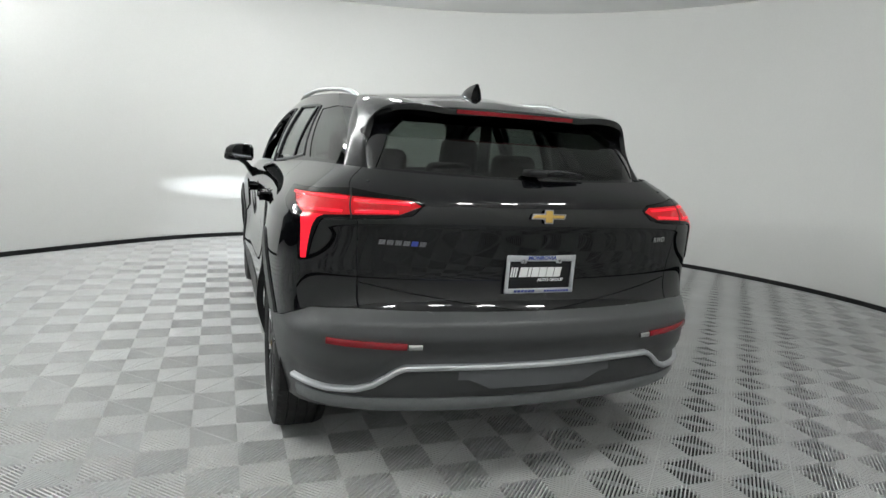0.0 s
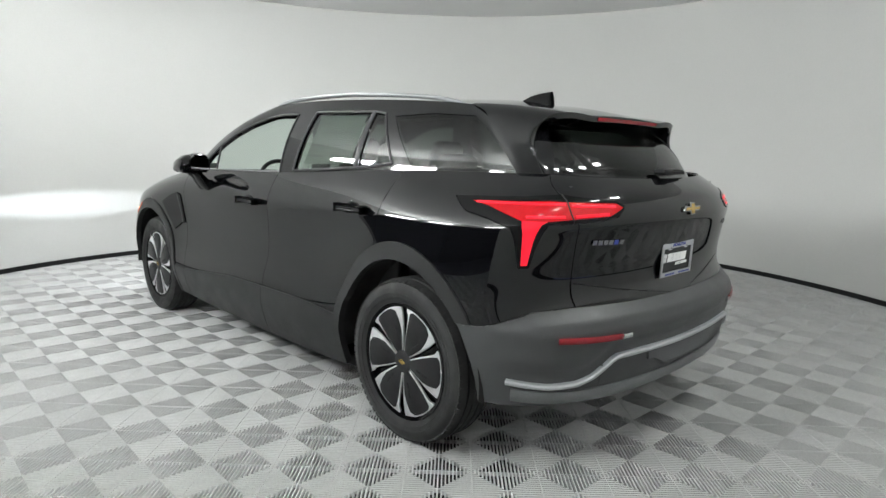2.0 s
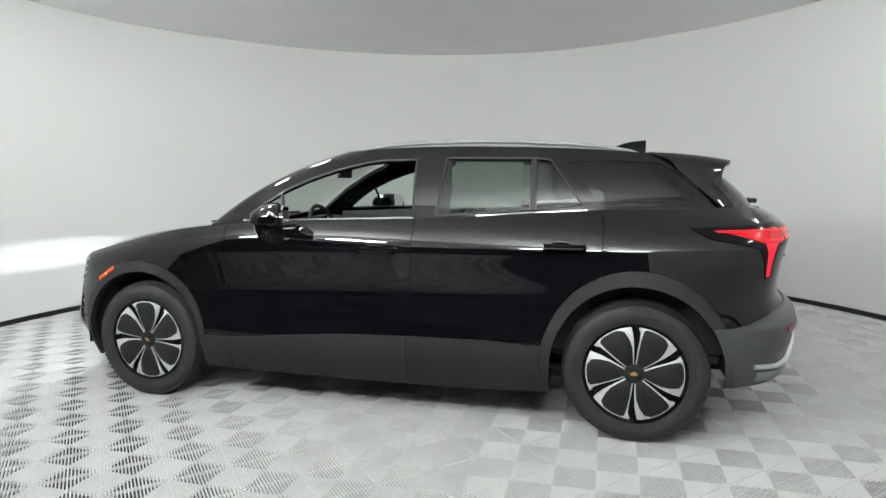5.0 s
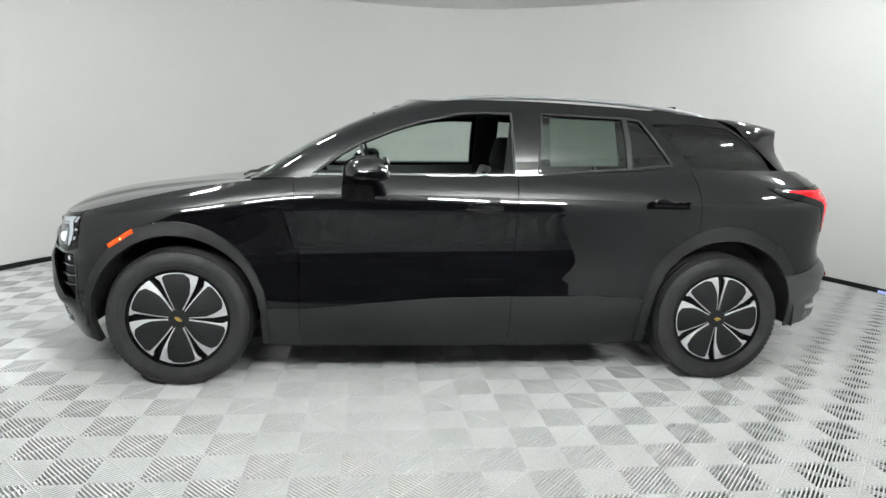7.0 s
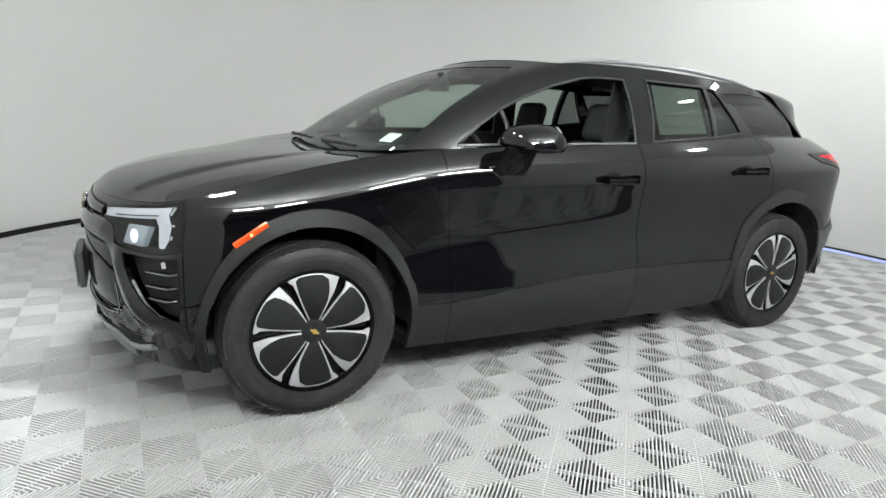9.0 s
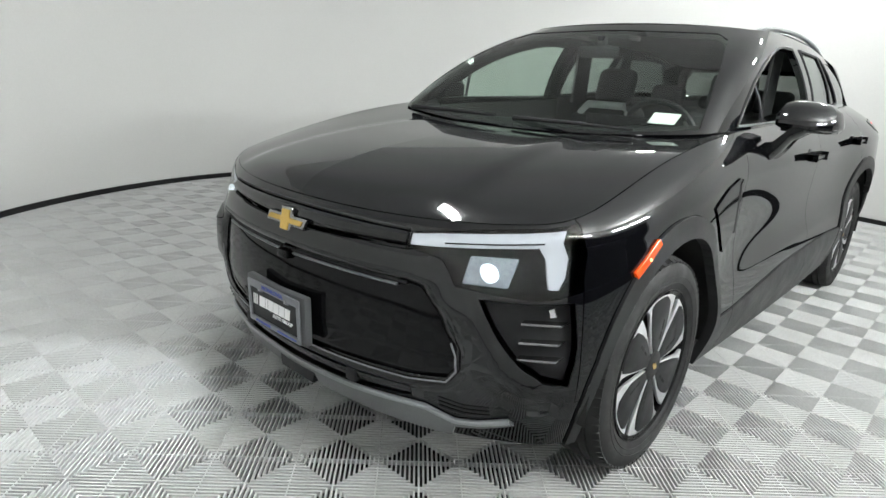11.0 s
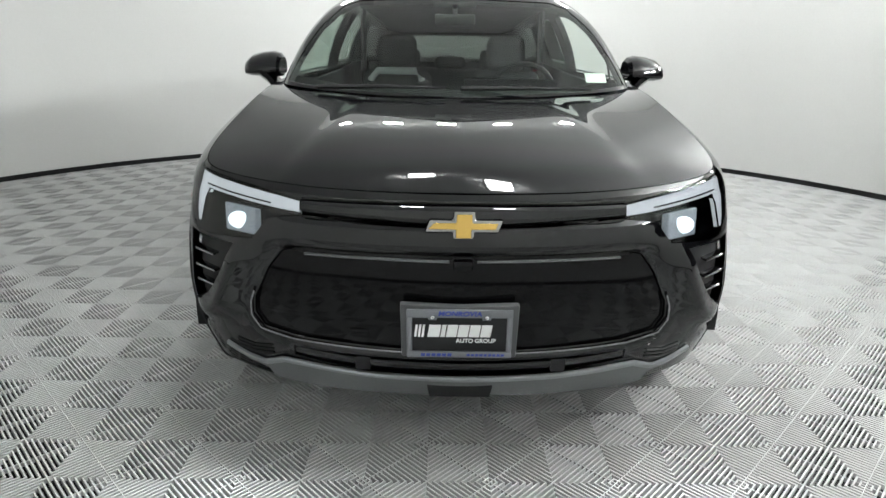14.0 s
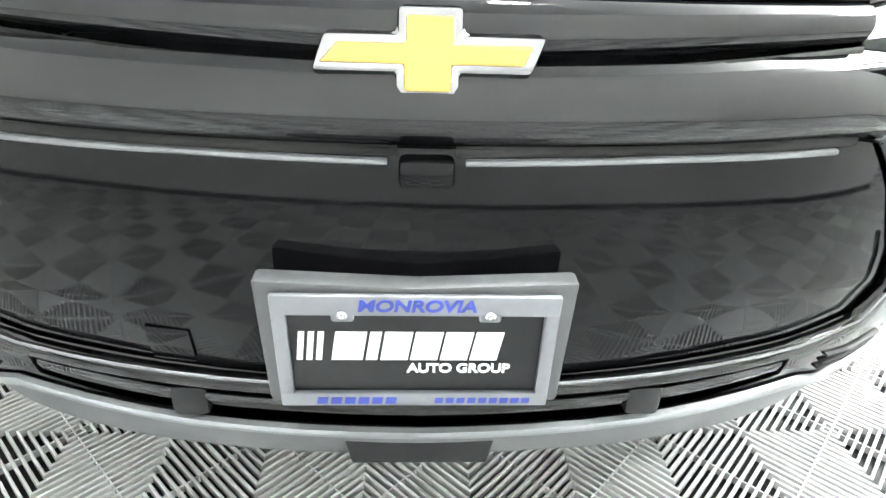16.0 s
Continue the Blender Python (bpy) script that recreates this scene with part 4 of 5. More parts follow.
def strip_on(surf, path_uv, half, lift, s, bm, thick=0.006):
    """A narrow raised strip along a path on a surface."""
    u = np.array([p[0] for p in path_uv])
    v = np.array([p[1] for p in path_uv])
    P, Nn = surf.at(u, v), surf.normal(u, v)
    m = np.array([s, 1, 1])
    rings = []
    for i in range(len(P)):
        n = Nn[i]
        if n @ (P[i] - np.array([0, np.clip(P[i][1], -1.7, 1.6), .75])) < 0:
            n = -n
        d = P[min(i + 1, len(P) - 1)] - P[max(i - 1, 0)]
        w = np.cross(n, d)
        w = w / max(np.linalg.norm(w), 1e-9)
        rings.append([bm.verts.new(tuple((P[i] + w * a + n * (lift + b)) * m)) for a, b in ((-half, -thick), (-half, 0), (-half * .5, thick * .3), (half * .5, thick * .3), (half, 0), (half, -thick))])
    for a, b in zip(rings, rings[1:]):
        for k in range(5):
            bm.faces.new((a[k], a[k + 1], b[k + 1], b[k]))
    bm.faces.new(rings[0])
    bm.faces.new(rings[-1])
    bmesh.ops.recalc_face_normals(bm, faces=bm.faces)


# ---- window trims, handles, mirrors ----
def line_uv(points, surf=None, step=0.05, u0=2.6, u2=9.3):
    s = surf or house
    out = []
    for (a, b), (c, d) in zip(points, points[1:]):
        m = max(1, int(math.hypot(c - a, d - b) / step))
        out += [s.find((1, 2), a + (c - a) * i / m, b + (d - b) * i / m, u0, u2) for i in range(m)]
    return out + [s.find((1, 2), *points[-1], u0, u2)]


for s, nm in LR:
    df, dr = doors[s]
    bm = bmesh.new()
    strip_on(house, line_uv(WIN_F[2:3] + WIN_F[3:] + WIN_F[:1]), .006, .004, s, bm)
    part("window_trim", bm, TRIMGREY, df, "satin grey window trim")
    bm = bmesh.new()
    strip_on(house, line_uv(WIN_F[:3]), .005, .005, s, bm)
    part("belt_trim", bm, SKID, df, "thin satin grey belt trim")
    bm = bmesh.new()
    strip_on(house, line_uv([(.555, 1.19), (.565, 1.28), (.585, 1.345)]), .010, .003, s, bm)
    part("quarter_post", bm, TRIMGREY, df)
    bm = bmesh.new()
    strip_on(house, line_uv([WIN_R[0], WIN_R[4], WIN_R[3], WIN_T[3], WIN_T[2], WIN_T[1]]), .006, .004, s, bm)
    part("window_trim", bm, TRIMGREY, dr, "satin grey window trim")
    bm = bmesh.new()
    strip_on(house, line_uv([WIN_R[0], WIN_R[1], WIN_R[2], WIN_T[0], WIN_T[1]]), .006, .005, s, bm)
    part("belt_trim", bm, TRIMGREY, dr)
    bm = bmesh.new()
    strip_on(house, line_uv([(-.985, 1.252), (-.975, 1.545)]), .016, .002, s, bm)
    part("window_post", bm, TRIMGREY, dr)
    # handles: a bar over a scooped cup
    for yc, zc, own in ((-.075, 1.022, df), (-1.15, 1.062, dr)):
        x = flank(yc, zc)
        h = empty("door_handle", own)
        tagged(h, "gloss black door handle with bright edges")
        bm = bmesh.new()
        box(bm, s * (x + .016), s * (x + .044), yc - .125, yc + .085, zc - .013, zc + .013, .009, seg=3)
        part("grip", bm, GLOSS, h)
        for ya, yb in ((-.125, -.085), (.05, .085)):
            bm = bmesh.new()
            box(bm, s * (x - .03), s * (x + .022), yc + ya, yc + yb, zc - .012, zc + .012, .006)
            part("mount", bm, GLOSS, h)
        bm = bmesh.new()
        r = bmesh.ops.create_uvsphere(bm, u_segments=24, v_segments=12, radius=1.0)
        bmesh.ops.transform(bm, matrix=pose(s * (x - .004), yc + .005, zc) @ Matrix.Diagonal((.006, .06, .034, 1)), verts=r["verts"])
        part("cup", bm, GLOSS, h, "scooped handle cup")
    # mirrors
    mr = empty("door_mirror", df)
    tagged(mr, "gloss black door mirror on a short stalk")
    bm = bmesh.new()
    n = 14
    secs = []
    for i, (xx, sc) in enumerate(((.935, .66), (.95, .88), (.985, 1.0), (1.045, .99), (1.10, .90), (1.135, .66), (1.148, .25))):
        ring = []
        for k in range(20):
            a = 2 * math.pi * k / 20
            yy = .545 + (.155 * math.cos(a) if math.cos(a) > 0 else .066 * math.cos(a)) * (sc ** .5) - .05 * (xx - .9) / .2
            zz = 1.205 + (.098 if math.sin(a) > 0 else .034) * math.copysign(abs(math.sin(a)) ** .8, math.sin(a)) * sc - .012 * (xx - .9) / .2
            ring.append(bm.verts.new((s * xx, yy, zz)))
        secs.append(ring)
    for a, b in zip(secs, secs[1:]):
        for k in range(20):
            bm.faces.new((a[k], a[(k + 1) % 20], b[(k + 1) % 20], b[k]))
    bm.faces.new(secs[0])
    bm.faces.new(secs[-1])
    bmesh.ops.recalc_face_normals(bm, faces=bm.faces)
    part("housing", bm, PAINT, mr)
    bm = bmesh.new()
    prism(bm, [(s * .94, 1.165), (s * 1.09, 1.172), (s * 1.06, 1.205), (s * .95, 1.20)], .51, .60, "y", .008)
    part("lower_shell", bm, GLOSS, mr)
    bm = bmesh.new()
    rim_pts = [(.955, 1.184), (1.075, 1.184), (1.092, 1.215), (1.085, 1.262), (1.06, 1.284), (.975, 1.286), (.955, 1.26)]
    front = [bm.verts.new((s * x, .474 - .05 * (x - .9) / .2, z)) for x, z in rim_pts]
    back = [bm.verts.new((s * x, .486 - .05 * (x - .9) / .2, z)) for x, z in rim_pts]
    bm.faces.new(front)
    bm.faces.new(back[::-1])
    for k in range(len(rim_pts)):
        bm.faces.new((front[k], back[k], back[(k + 1) % len(rim_pts)], front[(k + 1) % len(rim_pts)]))
    bmesh.ops.recalc_face_normals(bm, faces=bm.faces)
    part("mirror_glass", bm, MIRROR, mr, "silvered mirror glass")
    bm = bmesh.new()
    x0 = flank(.60, 1.08)
    rows = []
    for xx, ya, yb, za, zb in ((x0 - .03, .68, .50, 1.04, 1.115), (x0 + .012, .68, .50, 1.045, 1.12), (x0 + .04, .675, .50, 1.08, 1.15), (x0 + .07, .67, .50, 1.13, 1.185), (x0 + .12, .655, .51, 1.165, 1.20)):
        rows.append([bm.verts.new((s * xx, y, z)) for y, z in ((ya, za + .02), (ya - .03, za), (yb + .02, za), (yb, za + .02), (yb, zb), (ya, zb))])
    for a, b in zip(rows, rows[1:]):
        for k in range(6):
            bm.faces.new((a[k], a[(k + 1) % 6], b[(k + 1) % 6], b[k]))
    bm.faces.new(rows[0])
    bm.faces.new(rows[-1])
    bmesh.ops.recalc_face_normals(bm, faces=bm.faces)
    part("stalk", bm, GLOSS, mr)

# ---- roof rails, fin, spoiler ----
for s, nm in LR:
    bm = bmesh.new()
    pts, rad = [], []
    for i in range(25):
        t = i / 24
        y = .12 - t * 1.70
        vv = (0.16 - y) / (0.16 + 1.80)
        e = roof_s.at(np.array([.93]), np.array([np.clip(vv, 0, 1)]))[0]
        lift = .028 * min(1, min(t, 1 - t) * 7) ** .6
        pts.append((s * (e[0] - .005), y, e[2] + lift - .004))
        rad.append(.016 if 0 < i < 24 else .01)
    tube(bm, pts, rad, 10, squash=.75)
    part("roof_rail", bm, SATIN, car, "satin silver roof rail")
bm = bmesh.new()
fin = []
for y, zt, w in ((-1.40, 1.612, .006), (-1.44, 1.634, .020), (-1.49, 1.652, .027), (-1.54, 1.662, .030), (-1.60, 1.668, .030), (-1.625, 1.670, .028), (-1.612, 1.640, .028), (-1.615, 1.600, .030)):
    fin.append([bm.verts.new(c) for c in ((-w, y, 1.595), (-w * .75, y, 1.595 + (zt - 1.595) * .55), (-w * .3, y, zt - .003), (0, y, zt), (w * .3, y, zt - .003), (w * .75, y, 1.595 + (zt - 1.595) * .55), (w, y, 1.595))])
for a, b in zip(fin, fin[1:]):
    for k in range(6):
        bm.faces.new((a[k], a[k + 1], b[k + 1], b[k]))
bm.faces.new(fin[-1])
bm.faces.new(fin[0])
bmesh.ops.recalc_face_normals(bm, faces=bm.faces)
part("shark_fin", bm, GLOSS, car, "gloss black shark fin antenna")

# spoiler: one shell from the foot of a fin up over the rear window and down to the other foot
R_U = [float(u) for u in np.linspace(.97, 0, 8)]
over = [tuple(roof_s.at(np.array([u]), np.array([.865]))[0] + np.array([0, 0, .003])) for u in R_U]
front_c = curve([(.706, -1.985, 1.262), (.690, -1.93, 1.315), (.668, -1.85, 1.39), (.640, -1.765, 1.468), (.612, -1.715, 1.527)] + over)
rear_c = curve([(.652, -2.075, 1.258), (.640, -2.035, 1.31), (.632, -1.998, 1.37), (.618, -1.99, 1.43), (.585, -2.01, 1.485), (.530, -2.042, 1.515), (.45, -2.060, 1.524), (.38, -2.068, 1.522), (.31, -2.076, 1.516), (.23, -2.082, 1.517), (.15, -2.087, 1.519), (.07, -2.09, 1.520), (0, -2.09, 1.520)])
W = np.linspace(0, 1, 61)
Fc, Rc = front_c(W), rear_c(W)
top = np.clip((W - .30) / .16, 0, 1)[:, None]
inward = np.array([-1., 0, 0]) * (1 - top) + np.array([0, 0, -1.]) * top
inward /= np.linalg.norm(inward, axis=1, keepdims=True)
swell = -inward * .012
lines = [Fc + inward * .006, Fc]
for t in (.2, .4, .6, .8, .94):
    lines.append(Fc * (1 - t) + Rc * t + swell * 4 * t * (1 - t))
lines += [Rc, Rc + inward * .006 + np.array([0, -.003, 0]), Rc + inward * .026 + np.array([0, .002, 0]), Rc + inward * .034 + np.array([0, .03, 0]), Rc + inward * .05 + np.array([0, .10, 0])]
bm = bmesh.new()
for s in (1, -1):
    rows = [[bm.verts.new((p[0] * s, p[1], p[2])) for p in L] for L in lines]
    for a, b in zip(rows, rows[1:]):
        for k in range(len(W) - 1):
            bm.faces.new((a[k], a[k + 1], b[k + 1], b[k]))
bmesh.ops.remove_doubles(bm, verts=bm.verts, dist=1e-5)
bmesh.ops.recalc_face_normals(bm, faces=bm.faces)
spoiler = part("spoiler", bm, PAINT, tailgate, "black roof spoiler with fins beside the rear window", angle=50)
bm = bmesh.new()
pts = [(-.27 + .54 * k / 20) for k in range(21)]
rr = []
for x in pts:
    yr = -2.091 + .04 * (abs(x) / .6) ** 2
    rr.append([bm.verts.new(c) for c in ((x, yr - .004, 1.511), (x, yr + .002, 1.495), (x, yr + .02, 1.495), (x, yr + .02, 1.511))])
for a, b in zip(rr, rr[1:]):
    for k in range(4):
        bm.faces.new((a[k], b[k], b[(k + 1) % 4], a[(k + 1) % 4]))
bm.faces.new(rr[0]); bm.faces.new(rr[-1])
bmesh.ops.recalc_face_normals(bm, faces=bm.faces)
part("brake_light", bm, REDDIM, spoiler, "unlit red high brake light")
# ---- tail details ----
# inner light bars that glow brighter, and the dark seam across the lens
def run(points, n=10):
    out = []
    for (a, b), (c, d) in zip(points, points[1:]):
        out += [(a + (c - a) * i / n, b + (d - b) * i / n) for i in range(n)]
    return out + [points[-1]]


for s, nm in LR:
    for line in ([(10.93, 7.85), (11.68, 7.83), (12.36, 7.80)], [(12.47, 7.74), (13.20, 7.66)], [(13.08, 7.32), (12.56, 7.26)], [(11.80, 7.30), (12.40, 7.26)]):
        bm = bmesh.new()
        strip_on(tub, run(line), .0055, .0035, s, bm, .003)
        part("glow_bar", bm, REDGLOW, taillights[s], "brighter red light bar")
    bm = bmesh.new()
    strip_on(tub, run([(12.28, 8.17), (12.40, 7.86), (12.53, 7.12), (12.54, 6.85)]), .0028, .0035, s, bm, .003)
    part("lens_seam", bm, VOID, taillights[s])
wiper = empty("rear_wiper", tailgate)
tagged(wiper, "black rear wiper on the tailgate")
bm = bmesh.new()
box(bm, -.035, .05, -2.30, -2.24, 1.262, 1.29, .01, seg=3)
part("pivot_cover", bm, BLACK, wiper)
bm = bmesh.new()
tube(bm, [(.0, -2.275, 1.28), (.10, -2.275, 1.286), (.22, -2.265, 1.278)], [.014, .011, .006], 8, squash=.6)
part("arm", bm, BLACK, wiper)
bm = bmesh.new()
tube(bm, [(-.03, -2.268, 1.268), (.10, -2.268, 1.27), (.24, -2.258, 1.268)], .006, 6)
part("blade", bm, BLACK, wiper)


def bowtie(w, h, depth, at, parent, tilt):
    e = empty("emblem", parent, at)
    tagged(e, "gold cross-shaped emblem with a chrome edge")
    def shape(k, o):
        a, b = w / 2, h / 2
        return [(-a + o, -b * .42 + o), (-b * .75 + o, -b * .42 + o), (-b * .75 + o, -b + o), (b * .70 - o, -b + o), (b * .70 - o, -b * .42 + o), (a * .88 - o, -b * .42 + o),
                (a - o * 1.6, b * .42 - o), (b * .75 - o, b * .42 - o), (b * .75 - o, b - o), (-b * .70 + o, b - o), (-b * .70 + o, b * .42 - o), (-a * .88 + o * 1.6, b * .42 - o)]
    bm = bmesh.new()
    prism(bm, shape(0, 0), -depth * .4, depth, "z", h * .07)
    part("rim", bm, DARKCHROME, e, angle=30)
    bm = bmesh.new()
    prism(bm, shape(0, h * .10), depth * .8, depth * 1.25, "z", h * .035)
    part("field", bm, GOLD, e, angle=20)
    return e


def facing(x, y, z, front, lean=0.0, yaw=0.0):
    """A pose on the nose or tail: local x to the viewer's right, y up, z outward."""
    return pose(x, y, z, 90 - lean, 0, 180 if front else 0) @ pose(0, 0, 0, 0, yaw, 0)


bowtie(.155, .056, .008, facing(0, tail(0, 1.12) - .004, 1.12, False, 8), tailgate, 0)
bowtie(.222, .085, .014, facing(0, nose(0, .829) + .010, .829, True, 8), car, 0)


def slanted(bm, x0, x1, y0, y1, z, lean, d=.001):
    k = (y1 - y0) * lean
    prism(bm, [(x0, y0), (x1, y0), (x1 + k, y1), (x0 + k, y1)], z, z + d, "z")


def blocks(name, parent, at, n, w, h, gap, lean, material, skip=None, z=0.0):
    """A row of slanted plain blocks in place of a brand word."""
    for k in range(n):
        bm = bmesh.new()
        x = -n * (w + gap) / 2 + k * (w + gap)
        slanted(bm, x, x + w, -h / 2, h / 2, z, lean)
        o = part(name, bm, material if k != skip else BLUE, parent, smooth=False)
        o.matrix_basis = at


blocks("badge_block", tailgate, facing(-.545, tail(.545, 1.0) - .004, 1.003, False, -8, -12), 6, .024, .019, .006, .15, DARKCHROME, skip=4)
words("RWD", .03, CHROME, tailgate, facing(.60, tail(.60, 1.02) - .004, 1.02, False, -6, 14), "badge", bold=.0006)


def plate(parent, at, holder, border):
    """A dealer plate in a lettered frame."""
    p = empty("plate", parent, at)
    tagged(p, "dealer display plate in a grey lettered frame")
    w, h = .305, .155
    bm = bmesh.new()
    box(bm, -w / 2 + .01, w / 2 - .01, -h / 2 + .01, h / 2 - .01, 0, .004)
    part("board", bm, BLACK, p)
    bm = bmesh.new()
    for a, b, c, d in ((-w / 2, w / 2, h / 2 - .026, h / 2), (-w / 2, w / 2, -h / 2, -h / 2 + .020), (-w / 2, -w / 2 + .016, -h / 2 + .018, h / 2 - .024), (w / 2 - .016, w / 2, -h / 2 + .018, h / 2 - .024)):
        box(bm, a, b, c, d, .003, .0105, .0028)
    for sx in (-1, 1):
        box(bm, sx * .078 - .012, sx * .078 + .012, h / 2 - .034, h / 2 - .02, .003, .0105, .003)
    part("frame", bm, border, p)
    if holder:
        bm = bmesh.new()
        prism(bm, [(-.168, -.082), (.168, -.082), (.172, .088), (.0, .080), (-.172, .088)], -.028, -.001, "z", .006)
        part("holder", bm, HOLDER, p, "dark plate holder")
    for sx in (-1, 1):
        bm = bmesh.new()
        lathe(bm, [(.0105, .0005), (.0135, .003), (.012, .0058), (.0105, .006)], 16, "z", closed=False)
        o = part("screw", bm, CHROME, p)
        o.matrix_basis = pose(sx * .078, h / 2 - .024, 0)
    words("MONROVIA", .0205, BLUE, p, pose(0, h / 2 - .0125, .0108) @ Matrix.Diagonal((1.14, 1, 1, 1)), shear=.16, bold=.0007)
    words("AUTO GROUP", .0178, WHITE, p, pose(.048, -.0245, .0048), bold=.0005)
    for k in range(3):
        bm = bmesh.new()
        slanted(bm, -.131 + k * .0105, -.1245 + k * .0105, -.012, .027, .0042, .12)
        part("print_bar", bm, WHITE, p, smooth=False)
    for k in range(6):
        bm = bmesh.new()
        x = (-.093, -.0555, -.0395, -.0065, .0265, .0595)[k]
        slanted(bm, x, x + (.0125 if k == 1 else .030 if k else .034), -.012, .027, .0042, .16)
        part("print_block", bm, WHITE, p, smooth=False)
    for k in range(6):
        bm = bmesh.new()
        slanted(bm, -.112 + k * .0155, -.1 + k * .0155, -h / 2 + .005, -h / 2 + .0145, .0104, .16)
        part("print_block", bm, BLUE, p, smooth=False)
    for k in range(9):
        bm = bmesh.new()
        slanted(bm, .022 + k * .0125, .0312 + k * .0125, -h / 2 + .006, -h / 2 + .0135, .0104, .1)
        part("print_block", bm, BLUE, p, smooth=False)
    return p


plate(tailgate, facing(.018, tail(0, .885) - .006, .886, False, -2), False, BRIGHT)
plate(car, facing(.008, nose(0, .52) + .030, .522, True, -3), True, FRAME)

# rear bumper: reflectors, bright strip, step, lower lip
for s, nm in LR:
    bm = bmesh.new()
    path = [tub.find((0, 2), .80 - .27 * k / 8, .640 - .006 * k / 8, 11.5, 15) for k in range(9)]
    strip_on(tub, path, .0125, .019, s, bm, .008)
    part("reflector", bm, REDDIM, bumper_rear, "red bumper reflector")
    bm = bmesh.new()
    path = [tub.find((0, 2), .525 - .05 * k / 3, .633, 12, 15) for k in range(4)]
    strip_on(tub, path, .010, .019, s, bm, .008)
    part("reverse_light", bm, CHROME, bumper_rear, "small clear reversing light")
def dense(points, n=5):
    out = []
    for (a, b), (c, d) in zip(points, points[1:]):
        out += [(a + (c - a) * i / n, b + (d - b) * i / n) for i in range(n)]
    return out + [points[-1]]
bm = bmesh.new()
for s in (1, -1):
    path = [tub.find((0, 2), x, z, 11.0, 15) for x, z in dense(STRIP)]
    strip_on(tub, path, .0105, .014, s, bm, .016)
part("bright_strip", bm, BRIGHT, bumper_rear, "satin silver strip across the bumper")
bm = bmesh.new()
for s in (1, -1):
    path = [tub.find((0, 2), x, z, 11.0, 15) for x, z in dense([(.60, .475), (.3, .485), (0, .485)])]
    strip_on(tub, path, .046, .004, s, bm, .01)
part("lower_insert", bm, BUMPER, bumper_rear, "grey insert below the strip")
# raised middle of the insert, stepping down to both sides
bm = bmesh.new()
secs = []
for k in range(41):
    x = -.33 + .66 * k / 40
    zt, zb = .540, .452 + .040 * min(1, max(0, (abs(x) - .20) / .09))
    y = tail(x, .50)
    secs.append([bm.verts.new(c) for c in ((x, y + .004, zt), (x, y - .014, zt - .004), (x, y - .016, zb + .006), (x, y + .004, zb))])
for a, b in zip(secs, secs[1:]):
    for k in range(3):
        bm.faces.new((a[k], a[k + 1], b[k + 1], b[k]))
bm.faces.new(secs[0])
bm.faces.new(secs[-1])
bmesh.ops.recalc_face_normals(bm, faces=bm.faces)
part("insert_panel", bm, INSERT, bumper_rear, "raised light grey middle of the insert")
bm = bmesh.new()
for s in (1, -1):
    path = [tub.find((0, 2), x, z, 11.0, 15) for x, z in dense([(.88, .40), (.7, .395), (.5, .393), (.25, .392), (0, .392)])]
    strip_on(tub, path, .028, .012, s, bm, .02)
part("lower_lip", bm, SKID, bumper_rear, "grey lower lip of the bumper")

# ---- nose details ----
def on_nose(x, z, out, s):
    u, v = tub.find((0, 2), x, z, 0, 4.6)
    p, n = tub.at(u, v), tub.normal(u, v)
    n = n if n[1] > 0 else -n
    return tuple((p + n * out) * np.array([s, 1, 1]))


